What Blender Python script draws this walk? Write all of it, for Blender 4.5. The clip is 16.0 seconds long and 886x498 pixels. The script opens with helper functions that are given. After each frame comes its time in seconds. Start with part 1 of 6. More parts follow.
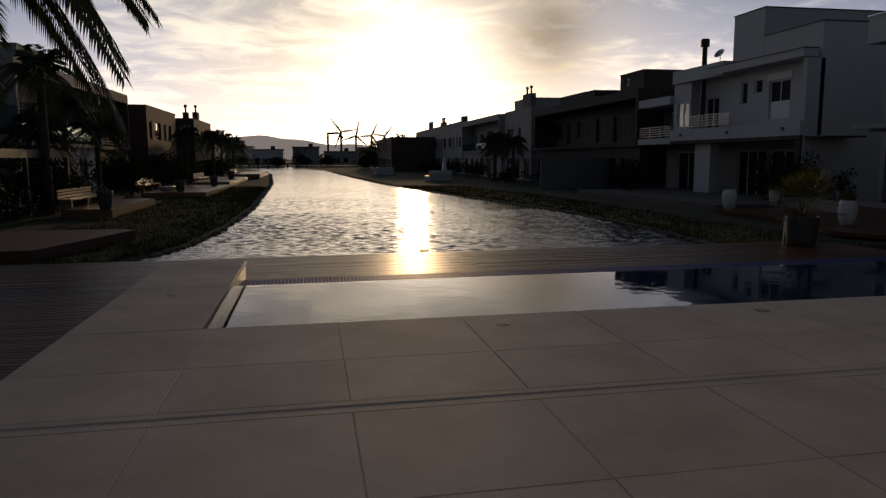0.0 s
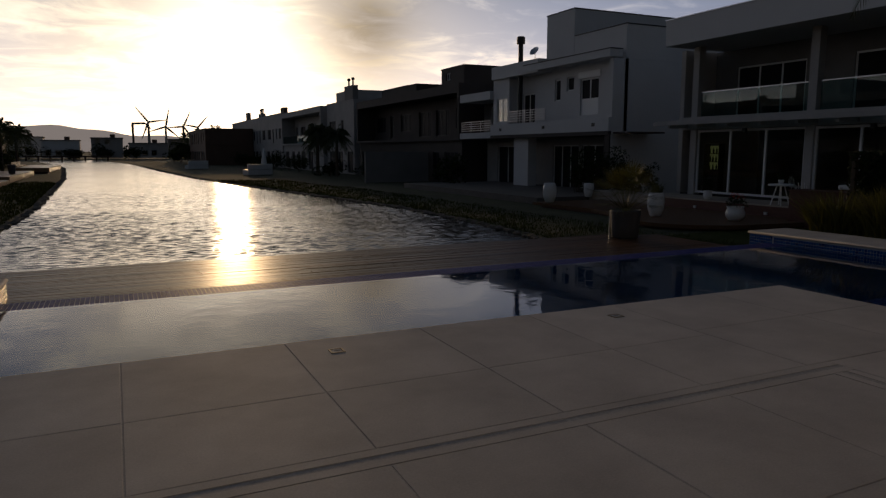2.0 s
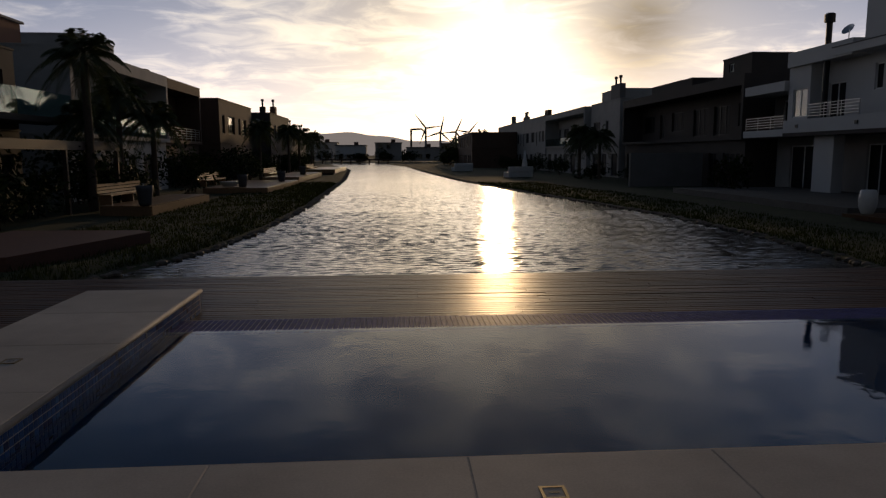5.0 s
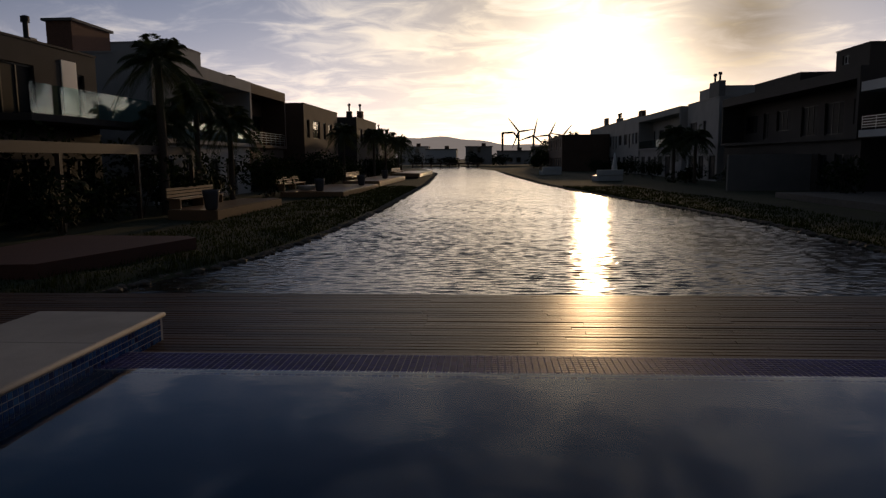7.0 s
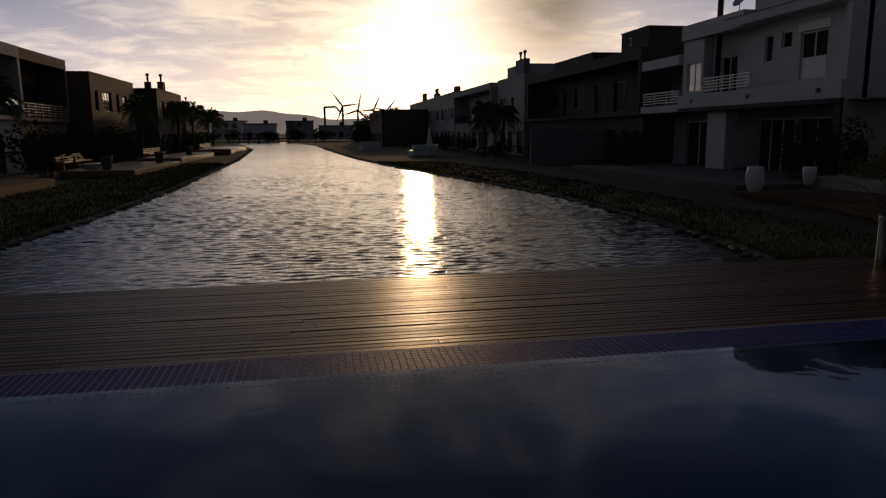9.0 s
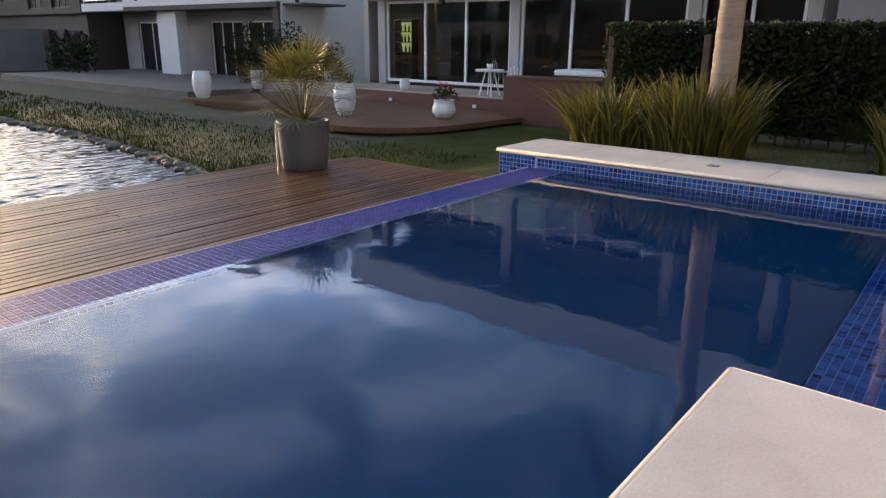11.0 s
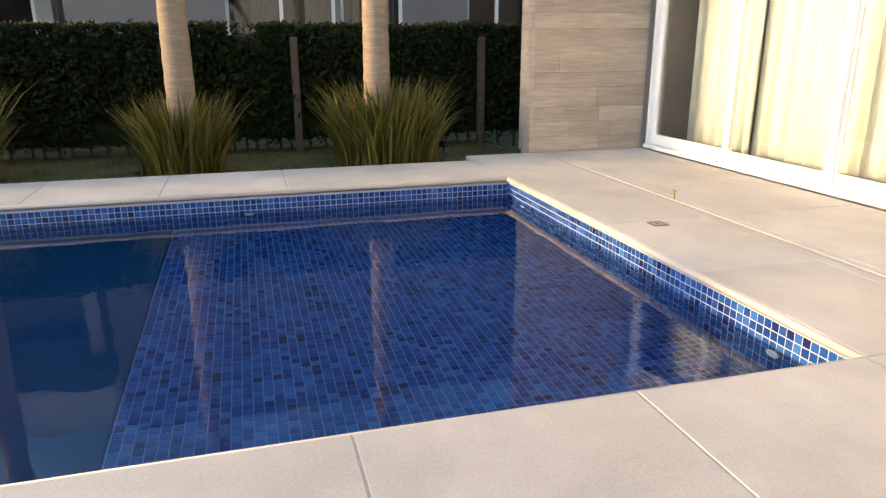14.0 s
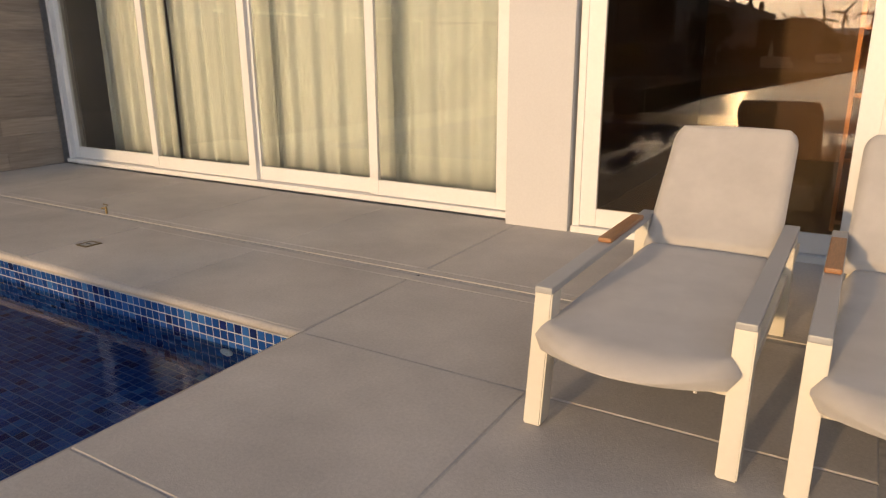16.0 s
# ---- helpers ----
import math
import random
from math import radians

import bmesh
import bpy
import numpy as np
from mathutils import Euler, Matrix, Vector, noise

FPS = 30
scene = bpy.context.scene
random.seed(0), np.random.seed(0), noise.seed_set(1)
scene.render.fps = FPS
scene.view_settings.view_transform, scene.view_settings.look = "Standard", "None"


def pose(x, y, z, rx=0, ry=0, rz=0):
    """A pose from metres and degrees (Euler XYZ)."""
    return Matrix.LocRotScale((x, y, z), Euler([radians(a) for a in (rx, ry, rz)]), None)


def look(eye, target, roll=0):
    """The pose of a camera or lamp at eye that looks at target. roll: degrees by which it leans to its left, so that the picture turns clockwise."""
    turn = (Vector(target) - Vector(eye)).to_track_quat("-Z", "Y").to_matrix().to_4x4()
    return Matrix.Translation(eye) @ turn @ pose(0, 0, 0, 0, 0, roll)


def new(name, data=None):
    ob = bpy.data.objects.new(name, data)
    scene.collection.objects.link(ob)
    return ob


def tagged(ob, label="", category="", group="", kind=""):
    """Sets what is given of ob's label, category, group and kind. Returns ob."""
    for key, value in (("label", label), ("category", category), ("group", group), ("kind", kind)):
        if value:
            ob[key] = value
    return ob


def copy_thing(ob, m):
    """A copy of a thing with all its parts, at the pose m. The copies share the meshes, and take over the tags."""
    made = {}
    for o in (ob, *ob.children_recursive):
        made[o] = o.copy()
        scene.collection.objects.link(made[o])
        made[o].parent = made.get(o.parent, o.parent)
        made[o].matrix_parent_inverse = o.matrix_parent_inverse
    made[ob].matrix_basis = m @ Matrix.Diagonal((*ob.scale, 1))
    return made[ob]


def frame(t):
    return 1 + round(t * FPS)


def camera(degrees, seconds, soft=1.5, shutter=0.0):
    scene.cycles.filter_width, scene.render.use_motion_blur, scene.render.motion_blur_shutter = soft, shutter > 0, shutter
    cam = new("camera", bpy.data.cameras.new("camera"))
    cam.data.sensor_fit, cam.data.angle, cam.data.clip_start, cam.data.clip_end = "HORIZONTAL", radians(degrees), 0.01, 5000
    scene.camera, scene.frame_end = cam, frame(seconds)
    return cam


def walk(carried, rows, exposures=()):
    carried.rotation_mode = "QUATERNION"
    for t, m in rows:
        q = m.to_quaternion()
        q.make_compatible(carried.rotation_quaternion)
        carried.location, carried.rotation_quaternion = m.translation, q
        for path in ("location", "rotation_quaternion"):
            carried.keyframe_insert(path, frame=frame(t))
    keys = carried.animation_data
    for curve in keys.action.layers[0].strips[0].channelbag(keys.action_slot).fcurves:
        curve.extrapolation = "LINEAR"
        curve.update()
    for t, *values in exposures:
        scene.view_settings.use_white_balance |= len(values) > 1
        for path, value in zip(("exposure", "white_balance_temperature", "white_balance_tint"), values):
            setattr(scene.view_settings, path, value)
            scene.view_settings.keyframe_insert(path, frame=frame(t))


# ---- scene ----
cam = camera(65.4, 16.0, soft=1.3)
PATH = [
    (0, (-7.626, -6.943, 1.649), (-7.256, -4.995, 1.388), -0.3),
    (0.5, (-7.686, -6.939, 1.654), (-7.098, -5.046, 1.388), -0.1),
    (1, (-7.68, -6.654, 1.645), (-6.979, -4.801, 1.37), 0.0),
    (1.5, (-7.58, -6.192, 1.661), (-6.804, -4.37, 1.381), -0.0),
    (2, (-7.352, -5.797, 1.64), (-6.506, -4.007, 1.359), -0.0),
    (2.5, (-7.182, -5.413, 1.637), (-6.297, -3.641, 1.355), 0.3),
    (3, (-7.05, -4.967, 1.622), (-6.167, -3.195, 1.339), 0.3),
    (3.5, (-6.88, -4.54, 1.589), (-6.088, -2.725, 1.31), 0.0),
    (4, (-6.719, -4.111, 1.578), (-6.106, -2.228, 1.301), 0.0),
    (4.5, (-6.644, -3.686, 1.555), (-6.276, -1.74, 1.279), -0.1),
    (5, (-6.468, -3.291, 1.506), (-6.336, -1.313, 1.236), -0.2),
    (5.2, (-6.383, -3.118, 1.5), (-6.335, -1.136, 1.233), -0.3),
    (7.5, (-5.218, -1.535, 1.424), (-5.354, 0.444, 1.167), -0.5),
    (8, (-4.904, -1.356, 1.403), (-4.954, 0.626, 1.142), -0.6),
    (8.5, (-4.791, -1.179, 1.405), (-4.700, 0.797, 1.107), -0.5),
    (9, (-4.536, -1.178, 1.447), (-4.182, 0.762, 1.115), -0.5),
    (9.5, (-4.361, -1.082, 1.470), (-3.621, 0.731, 1.063), -0.2),
    (10, (-3.860, -0.992, 1.493), (-2.803, 0.624, 0.972), 0.0),
    (10.2, (-3.627, -0.773, 1.442), (-2.458, 0.755, 0.896), 0.3),
    (12.3, (-2.424, -0.734, 1.382), (-0.636, -0.067, 0.784), -0.2),
    (12.5, (-2.356, -0.788, 1.384), (-0.529, -0.233, 0.79), -0.1),
    (13, (-2.33, -0.893, 1.425), (-0.431, -0.702, 0.828), 0.0),
    (13.5, (-2.175, -0.889, 1.351), (-0.273, -1.082, 0.766), 0.4),
    (14, (-2.223, -0.906, 1.359), (-0.376, -1.421, 0.787), -0.2),
    (14.5, (-2.176, -0.946, 1.355), (-0.447, -1.772, 0.784), 0.0),
    (15, (-2.148, -1.01, 1.342), (-0.596, -2.136, 0.773), 0.0),
    (15.5, (-2.15, -1.114, 1.333), (-0.854, -2.529, 0.768), -0.1),
    (16, (-2.163, -1.232, 1.295), (-1.169, -2.875, 0.737), -0.4),
]
walk(cam, [(t, look(eye, target, roll)) for t, eye, target, roll in PATH],
     exposures=[(0.0, -0.1, 6500, 10), (5.2, -0.1, 6500, 10), (7.3, -0.25, 6600, 12), (8.5, -0.5, 6700, 14), (9.5, 0.0, 6600, 14), (10.0, 1.45, 6500, 14), (10.2, 2.0, 6500, 13),
                (12.3, 4.65, 6950, 8), (13.2, 4.5, 6850, 5), (14.5, 3.45, 6900, 7), (15.3, 2.72, 7050, 9), (16.0, 2.28, 6850, 9)])

# ---- world and sun ----
SUN_AZ, SUN_EL = 8.4, 7.0                      # degrees clockwise from +Y, and up
SUN_DIR = Vector((math.sin(radians(SUN_AZ)) * math.cos(radians(SUN_EL)),
                  math.cos(radians(SUN_AZ)) * math.cos(radians(SUN_EL)), math.sin(radians(SUN_EL))))
world = bpy.data.worlds.new("evening_sky")
scene.world = world
world.use_nodes = True


def node(nt, kind, loc=None, **values):
    n = nt.nodes.new(kind)
    for key, value in values.items():
        if key in n.inputs:
            n.inputs[key].default_value = value
    return n


def build_sky():
    """Nishita sky with a broken cloud layer, brighter towards the veiled sun."""
    nt = world.node_tree
    nt.nodes.clear()
    L = nt.links.new
    out = node(nt, "ShaderNodeOutputWorld")
    bg = node(nt, "ShaderNodeBackground")
    sky = node(nt, "ShaderNodeTexSky")
    sky.sky_type, sky.sun_disc = "NISHITA", False
    sky.sun_elevation, sky.sun_rotation = radians(SUN_EL), radians(SUN_AZ)
    sky.dust_density, sky.ozone_density, sky.air_density = 2.0, 1.0, 1.0
    base = node(nt, "ShaderNodeVectorMath")
    base.operation = "SCALE"
    base.inputs["Scale"].default_value = 0.008
    L(sky.outputs[0], base.inputs[0])
    tc = node(nt, "ShaderNodeTexCoord")
    sep = node(nt, "ShaderNodeSeparateXYZ")
    L(tc.outputs["Generated"], sep.inputs[0])

    def calc(op, a, b=None, clamp=False):
        m = node(nt, "ShaderNodeMath")
        m.operation, m.use_clamp = op, clamp
        for i, v in enumerate((a, b)):
            if v is None:
                continue
            if isinstance(v, (int, float)):
                m.inputs[i].default_value = v
            else:
                L(v, m.inputs[i])
        return m.outputs[0]

    # clouds lie on a flat layer: divide by the height above the horizon
    up = calc("MAXIMUM", sep.outputs[2], 0.0)
    flat = calc("ADD", up, 0.10)
    cx, cy = calc("DIVIDE", sep.outputs[0], flat), calc("DIVIDE", sep.outputs[1], flat)
    com = node(nt, "ShaderNodeCombineXYZ")
    L(cx, com.inputs[0]), L(cy, com.inputs[1])
    n1 = node(nt, "ShaderNodeTexNoise", Scale=0.55, Detail=6.0, Roughness=0.52, Distortion=0.6)
    n2 = node(nt, "ShaderNodeTexNoise", Scale=2.6, Detail=5.0, Roughness=0.6, Distortion=0.9)
    L(com.outputs[0], n1.inputs["Vector"]), L(com.outputs[0], n2.inputs["Vector"])
    mixn = calc("ADD", calc("MULTIPLY", n1.outputs[0], 0.52), calc("MULTIPLY", n2.outputs[0], 0.48))
    ramp = node(nt, "ShaderNodeMapRange")
    ramp.interpolation_type = "SMOOTHSTEP"
    ramp.inputs["From Min"].default_value, ramp.inputs["From Max"].default_value = 0.43, 0.64
    L(mixn, ramp.inputs["Value"])
    # glow of the sun behind thin cloud
    dot = node(nt, "ShaderNodeVectorMath")
    dot.operation = "DOT_PRODUCT"
    dot.inputs[1].default_value = SUN_DIR
    nrm = node(nt, "ShaderNodeVectorMath")
    nrm.operation = "NORMALIZE"
    L(tc.outputs["Generated"], nrm.inputs[0])
    L(nrm.outputs[0], dot.inputs[0])
    ca = calc("MAXIMUM", dot.outputs["Value"], 0.0)
    tight = calc("POWER", ca, 240.0)
    wide = calc("MULTIPLY", calc("POWER", ca, 9.0), calc("POWER", calc("SUBTRACT", 1.0, up, clamp=True), 3.0))
    vast = calc("POWER", ca, 1.5)
    band = calc("POWER", calc("SUBTRACT", 1.0, up, clamp=True), 4.6)
    glow = calc("ADD", calc("ADD", calc("MULTIPLY", tight, 1.4), calc("MULTIPLY", wide, 0.22)),
                calc("ADD", calc("MULTIPLY", calc("MULTIPLY", vast, band), 1.75), 0.072))
    tint = node(nt, "ShaderNodeValToRGB")
    tint.color_ramp.elements[0].position, tint.color_ramp.elements[0].color = 0.0, (0.27, 0.50, 1.0, 1)
    tint.color_ramp.elements[1].position, tint.color_ramp.elements[1].color = 1.0, (1.0, 0.94, 0.85, 1)
    # blue gaps, pale clouds, warm near the sun
    L(calc("ADD", calc("POWER", ca, 20.0), calc("MULTIPLY", ramp.outputs[0], 0.62), clamp=True), tint.inputs[0])
    low = calc("SUBTRACT", 1.0, calc("MULTIPLY", up, 2.8), clamp=True)
    warm = node(nt, "ShaderNodeMixRGB")
    warm.inputs[2].default_value = (1.0, 0.77, 0.55, 1)
    L(calc("MULTIPLY", low, 0.75), warm.inputs[0]), L(tint.outputs[0], warm.inputs[1])
    # clouds near the horizon merge into haze, higher ones stand apart
    apart = calc("MULTIPLY", up, 2.0, clamp=True)
    low_end = calc("SUBTRACT", 0.92, calc("MULTIPLY", apart, 0.44))
    gain = calc("ADD", 0.16, calc("MULTIPLY", apart, 0.95))
    lit = calc("MULTIPLY", glow, calc("ADD", low_end, calc("MULTIPLY", ramp.outputs[0], gain)))
    # one dark smoky cloud beside the sun
    smoke_dir = Vector((math.sin(radians(19.3)) * 0.98, math.cos(radians(19.3)) * 0.98, 0.165)).normalized()
    sd = node(nt, "ShaderNodeVectorMath")
    sd.operation = "DOT_PRODUCT"
    sd.inputs[1].default_value = smoke_dir
    L(nrm.outputs[0], sd.inputs[0])
    smoke = calc("MULTIPLY", calc("POWER", calc("MAXIMUM", sd.outputs["Value"], 0.0), 520.0), calc("MULTIPLY", n2.outputs[0], 1.9), clamp=True)
    lit = calc("MULTIPLY", lit, calc("SUBTRACT", 1.0, calc("MULTIPLY", smoke, 0.68)))
    cloud = node(nt, "ShaderNodeVectorMath")
    cloud.operation = "SCALE"
    L(warm.outputs[0], cloud.inputs[0]), L(lit, cloud.inputs["Scale"])
    total = node(nt, "ShaderNodeVectorMath")
    total.operation = "ADD"
    L(base.outputs[0], total.inputs[0]), L(cloud.outputs[0], total.inputs[1])
    L(total.outputs[0], bg.inputs[0])
    bg.inputs[1].default_value = 1.0
    L(bg.outputs[0], out.inputs[0])


build_sky()
sun = new("sun", bpy.data.lights.new("sun", "SUN"))
sun.data.energy, sun.data.angle, sun.data.color = 0.53, radians(1.5), (1.0, 0.65, 0.33)
sun.matrix_world = look(SUN_DIR * 50, (0, 0, 0))

# ---- materials ----
MATS = {}


def mat(name, colour, rough=0.6, metal=0.0, grain=0.0, grain_scale=40.0, patch=0.0, patch_scale=1.5, bump=0.0,
        bump_scale=60.0, stretch=(1, 1, 1), each=0.0, coat=0.0, spec=0.5, sheen=0.0, trans=0.0, through_light=0.0):
    """A surface with colour grain at two scales, relief, and a shade of its own for each piece."""
    if name in MATS:
        return MATS[name]
    m = bpy.data.materials.new(name)
    m.use_nodes = True
    nt = m.node_tree
    L = nt.links.new
    b = nt.nodes["Principled BSDF"]
    b.inputs["Roughness"].default_value, b.inputs["Metallic"].default_value = rough, metal
    b.inputs["Specular IOR Level"].default_value = spec
    b.inputs["Coat Weight"].default_value = coat
    b.inputs["Sheen Weight"].default_value = sheen
    b.inputs["Transmission Weight"].default_value = trans
    col = node(nt, "ShaderNodeRGB")
    col.outputs[0].default_value = (*colour, 1)
    here = col.outputs[0]
    if grain or patch or bump:
        tc = node(nt, "ShaderNodeTexCoord")
        mp = node(nt, "ShaderNodeMapping")
        mp.inputs["Scale"].default_value = stretch
        geo = node(nt, "ShaderNodeNewGeometry")
        L(geo.outputs["Position"], mp.inputs[0])
    for amount, scale, detail in ((grain, grain_scale, 6.0), (patch, patch_scale, 4.0)):
        if not amount:
            continue
        tex = node(nt, "ShaderNodeTexNoise", Scale=scale, Detail=detail, Roughness=0.62)
        L(mp.outputs[0], tex.inputs["Vector"])
        rng = node(nt, "ShaderNodeMapRange")
        rng.inputs["From Min"].default_value, rng.inputs["From Max"].default_value = 0.3, 0.7
        rng.inputs["To Min"].default_value, rng.inputs["To Max"].default_value = 1 - amount, 1 + amount
        L(tex.outputs[0], rng.inputs["Value"])
        mul = node(nt, "ShaderNodeVectorMath")
        mul.operation = "SCALE"
        L(here, mul.inputs[0]), L(rng.outputs[0], mul.inputs["Scale"])
        here = mul.outputs[0]
    if each:
        info = node(nt, "ShaderNodeObjectInfo")
        geo2 = node(nt, "ShaderNodeNewGeometry")
        both = node(nt, "ShaderNodeMath")
        both.operation = "ADD"
        L(info.outputs["Random"], both.inputs[0]), L(geo2.outputs["Random Per Island"], both.inputs[1])
        fr = node(nt, "ShaderNodeMath")
        fr.operation = "FRACT"
        L(both.outputs[0], fr.inputs[0])
        rng = node(nt, "ShaderNodeMapRange")
        rng.inputs["To Min"].default_value, rng.inputs["To Max"].default_value = 1 - each, 1 + each
        L(fr.outputs[0], rng.inputs["Value"])
        mul = node(nt, "ShaderNodeVectorMath")
        mul.operation = "SCALE"
        L(here, mul.inputs[0]), L(rng.outputs[0], mul.inputs["Scale"])
        here = mul.outputs[0]
    L(here, b.inputs["Base Color"])
    if bump:
        tex = node(nt, "ShaderNodeTexNoise", Scale=bump_scale, Detail=5.0, Roughness=0.6)
        L(mp.outputs[0], tex.inputs["Vector"])
        bm_ = node(nt, "ShaderNodeBump", Strength=bump, Distance=0.01)
        L(tex.outputs[0], bm_.inputs["Height"])
        L(bm_.outputs[0], b.inputs["Normal"])
    if through_light:
        tr = node(nt, "ShaderNodeBsdfTranslucent")
        L(here, tr.inputs[0])
        mx = node(nt, "ShaderNodeMixShader")
        mx.inputs[0].default_value = through_light
        L(b.outputs[0], mx.inputs[1]), L(tr.outputs[0], mx.inputs[2])
        L(mx.outputs[0], nt.nodes["Material Output"].inputs[0])
    MATS[name] = m
    return m


def water_mat(name, colour, waves, trans, rough=0.03, far_rough=0.0):
    """Water: waves is a list of (scale, stretch, height in metres)."""
    m = bpy.data.materials.new(name)
    m.use_nodes = True
    nt = m.node_tree
    L = nt.links.new
    b = nt.nodes["Principled BSDF"]
    b.inputs["Base Color"].default_value = (*colour, 1)
    b.inputs["Roughness"].default_value, b.inputs["IOR"].default_value = rough, 1.333
    b.inputs["Transmission Weight"].default_value = trans
    geo = node(nt, "ShaderNodeNewGeometry")
    last = None
    for scale, stretch, height in waves:
        mp = node(nt, "ShaderNodeMapping")
        mp.inputs["Scale"].default_value = stretch
        L(geo.outputs["Position"], mp.inputs[0])
        tex = node(nt, "ShaderNodeTexNoise", Scale=scale, Detail=4.0, Roughness=0.55, Distortion=0.3)
        L(mp.outputs[0], tex.inputs["Vector"])
        bu = node(nt, "ShaderNodeBump", Strength=1.0, Distance=height)
        L(tex.outputs[0], bu.inputs["Height"])
        if last:
            L(last, bu.inputs["Normal"])
        last = bu.outputs[0]
    L(last, b.inputs["Normal"])
    if far_rough:
        # ripples too small to tell apart far down the canal
        sp = node(nt, "ShaderNodeSeparateXYZ")
        L(geo.outputs["Position"], sp.inputs[0])
        rg = node(nt, "ShaderNodeMapRange")
        rg.inputs["From Min"].default_value, rg.inputs["From Max"].default_value = 35.0, 110.0
        rg.inputs["To Min"].default_value, rg.inputs["To Max"].default_value = rough, far_rough
        L(sp.outputs[1], rg.inputs["Value"])
        L(rg.outputs[0], b.inputs["Roughness"])
    return m


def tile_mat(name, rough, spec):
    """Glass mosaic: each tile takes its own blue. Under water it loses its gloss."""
    m = bpy.data.materials.new(name)
    m.use_nodes = True
    nt = m.node_tree
    L = nt.links.new
    b = nt.nodes["Principled BSDF"]
    b.inputs["Roughness"].default_value, b.inputs["Specular IOR Level"].default_value = rough, spec
    info, geo = node(nt, "ShaderNodeObjectInfo"), node(nt, "ShaderNodeNewGeometry")
    both, fr = node(nt, "ShaderNodeMath"), node(nt, "ShaderNodeMath")
    both.operation, fr.operation = "ADD", "FRACT"
    L(info.outputs["Random"], both.inputs[0]), L(geo.outputs["Random Per Island"], both.inputs[1])
    L(both.outputs[0], fr.inputs[0])
    ramp = node(nt, "ShaderNodeValToRGB")
    e = ramp.color_ramp.elements
    e[0].position, e[0].color = 0.0, (0.010, 0.020, 0.085, 1)
    e[1].position, e[1].color = 1.0, (0.042, 0.15, 0.38, 1)
    for p, c in ((0.06, (0.012, 0.022, 0.12, 1)), (0.10, (0.010, 0.044, 0.19, 1)), (0.5, (0.015, 0.068, 0.25, 1)), (0.85, (0.026, 0.10, 0.33, 1))):
        k = e.new(p)
        k.color = c
    L(fr.outputs[0], ramp.inputs[0]), L(ramp.outputs[0], b.inputs["Base Color"])
    tex = node(nt, "ShaderNodeTexNoise", Scale=60.0, Detail=2.0)
    L(geo.outputs["Position"], tex.inputs["Vector"])
    bu = node(nt, "ShaderNodeBump", Strength=0.08, Distance=0.005)
    L(tex.outputs[0], bu.inputs["Height"]), L(bu.outputs[0], b.inputs["Normal"])
    return m


M_PLASTER = mat("white_plaster", (0.64, 0.635, 0.625), 0.75, grain=0.03, grain_scale=60, patch=0.03, patch_scale=0.8, bump=0.15, bump_scale=90)
M_COPING = mat("cement_paving", (0.515, 0.48, 0.435), 0.74, grain=0.09, grain_scale=70, patch=0.17, patch_scale=1.1, bump=0.2, bump_scale=140, each=0.05)
M_SEAM = mat("paving_seam", (0.44, 0.42, 0.39), 0.85, grain=0.2, grain_scale=30)
M_TILE = tile_mat("blue_glass_tile", 0.12, 0.28)
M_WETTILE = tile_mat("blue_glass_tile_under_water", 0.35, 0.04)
M_LIPTILE = mat("violet_lip_tile", (0.042, 0.047, 0.20), 0.5, spec=0.08, grain=0.1, each=0.25)
M_GROUT = mat("pale_grout", (0.38, 0.41, 0.46), 0.8, grain=0.1)
M_LIPGROUT = mat("lilac_grout", (0.42, 0.42, 0.52), 0.85, grain=0.1)
M_BLUEGROUT = mat("blue_grout", (0.14, 0.22, 0.40), 0.8, grain=0.1)
M_DECK = mat("weathered_decking", (0.105, 0.058, 0.033), 0.34, spec=0.07, grain=0.25, grain_scale=9, stretch=(0.3, 12, 12), patch=0.25, patch_scale=1.2, bump=0.15, bump_scale=9, each=0.36)
M_DECK.node_tree.nodes["Principled BSDF"].inputs["Specular Tint"].default_value = (1.0, 0.72, 0.48, 1)
M_GRASS = mat("grass_ground", (0.030, 0.038, 0.011), 0.95, grain=0.4, grain_scale=14, patch=0.35, patch_scale=0.6, bump=0.8, bump_scale=30)
M_WHITE = mat("white_enamel", (0.80, 0.80, 0.78), 0.4, grain=0.02, patch=0.03)
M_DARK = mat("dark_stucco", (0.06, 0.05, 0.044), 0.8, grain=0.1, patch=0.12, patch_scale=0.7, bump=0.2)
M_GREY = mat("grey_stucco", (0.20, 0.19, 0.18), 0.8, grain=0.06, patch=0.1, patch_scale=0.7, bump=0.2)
M_BROWN = mat("brown_stucco", (0.11, 0.065, 0.042), 0.8, grain=0.1, patch=0.12, patch_scale=0.7, bump=0.2)
M_HOUSE = mat("weathered_cream_render", (0.40, 0.385, 0.365), 0.8, grain=0.05, grain_scale=20, patch=0.12, patch_scale=0.6, bump=0.2)
M_PAVER = mat("dark_stone_pavers", (0.13, 0.115, 0.10), 0.75, grain=0.2, grain_scale=8, patch=0.15, patch_scale=0.6, bump=0.25)
M_BLACK = mat("black_iron", (0.012, 0.012, 0.013), 0.5, grain=0.1)
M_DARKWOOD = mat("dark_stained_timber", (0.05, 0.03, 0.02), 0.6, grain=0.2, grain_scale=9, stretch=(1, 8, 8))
M_BRASS = mat("dull_brass", (0.25, 0.19, 0.09), 0.4, metal=0.8, grain=0.15, grain_scale=60)
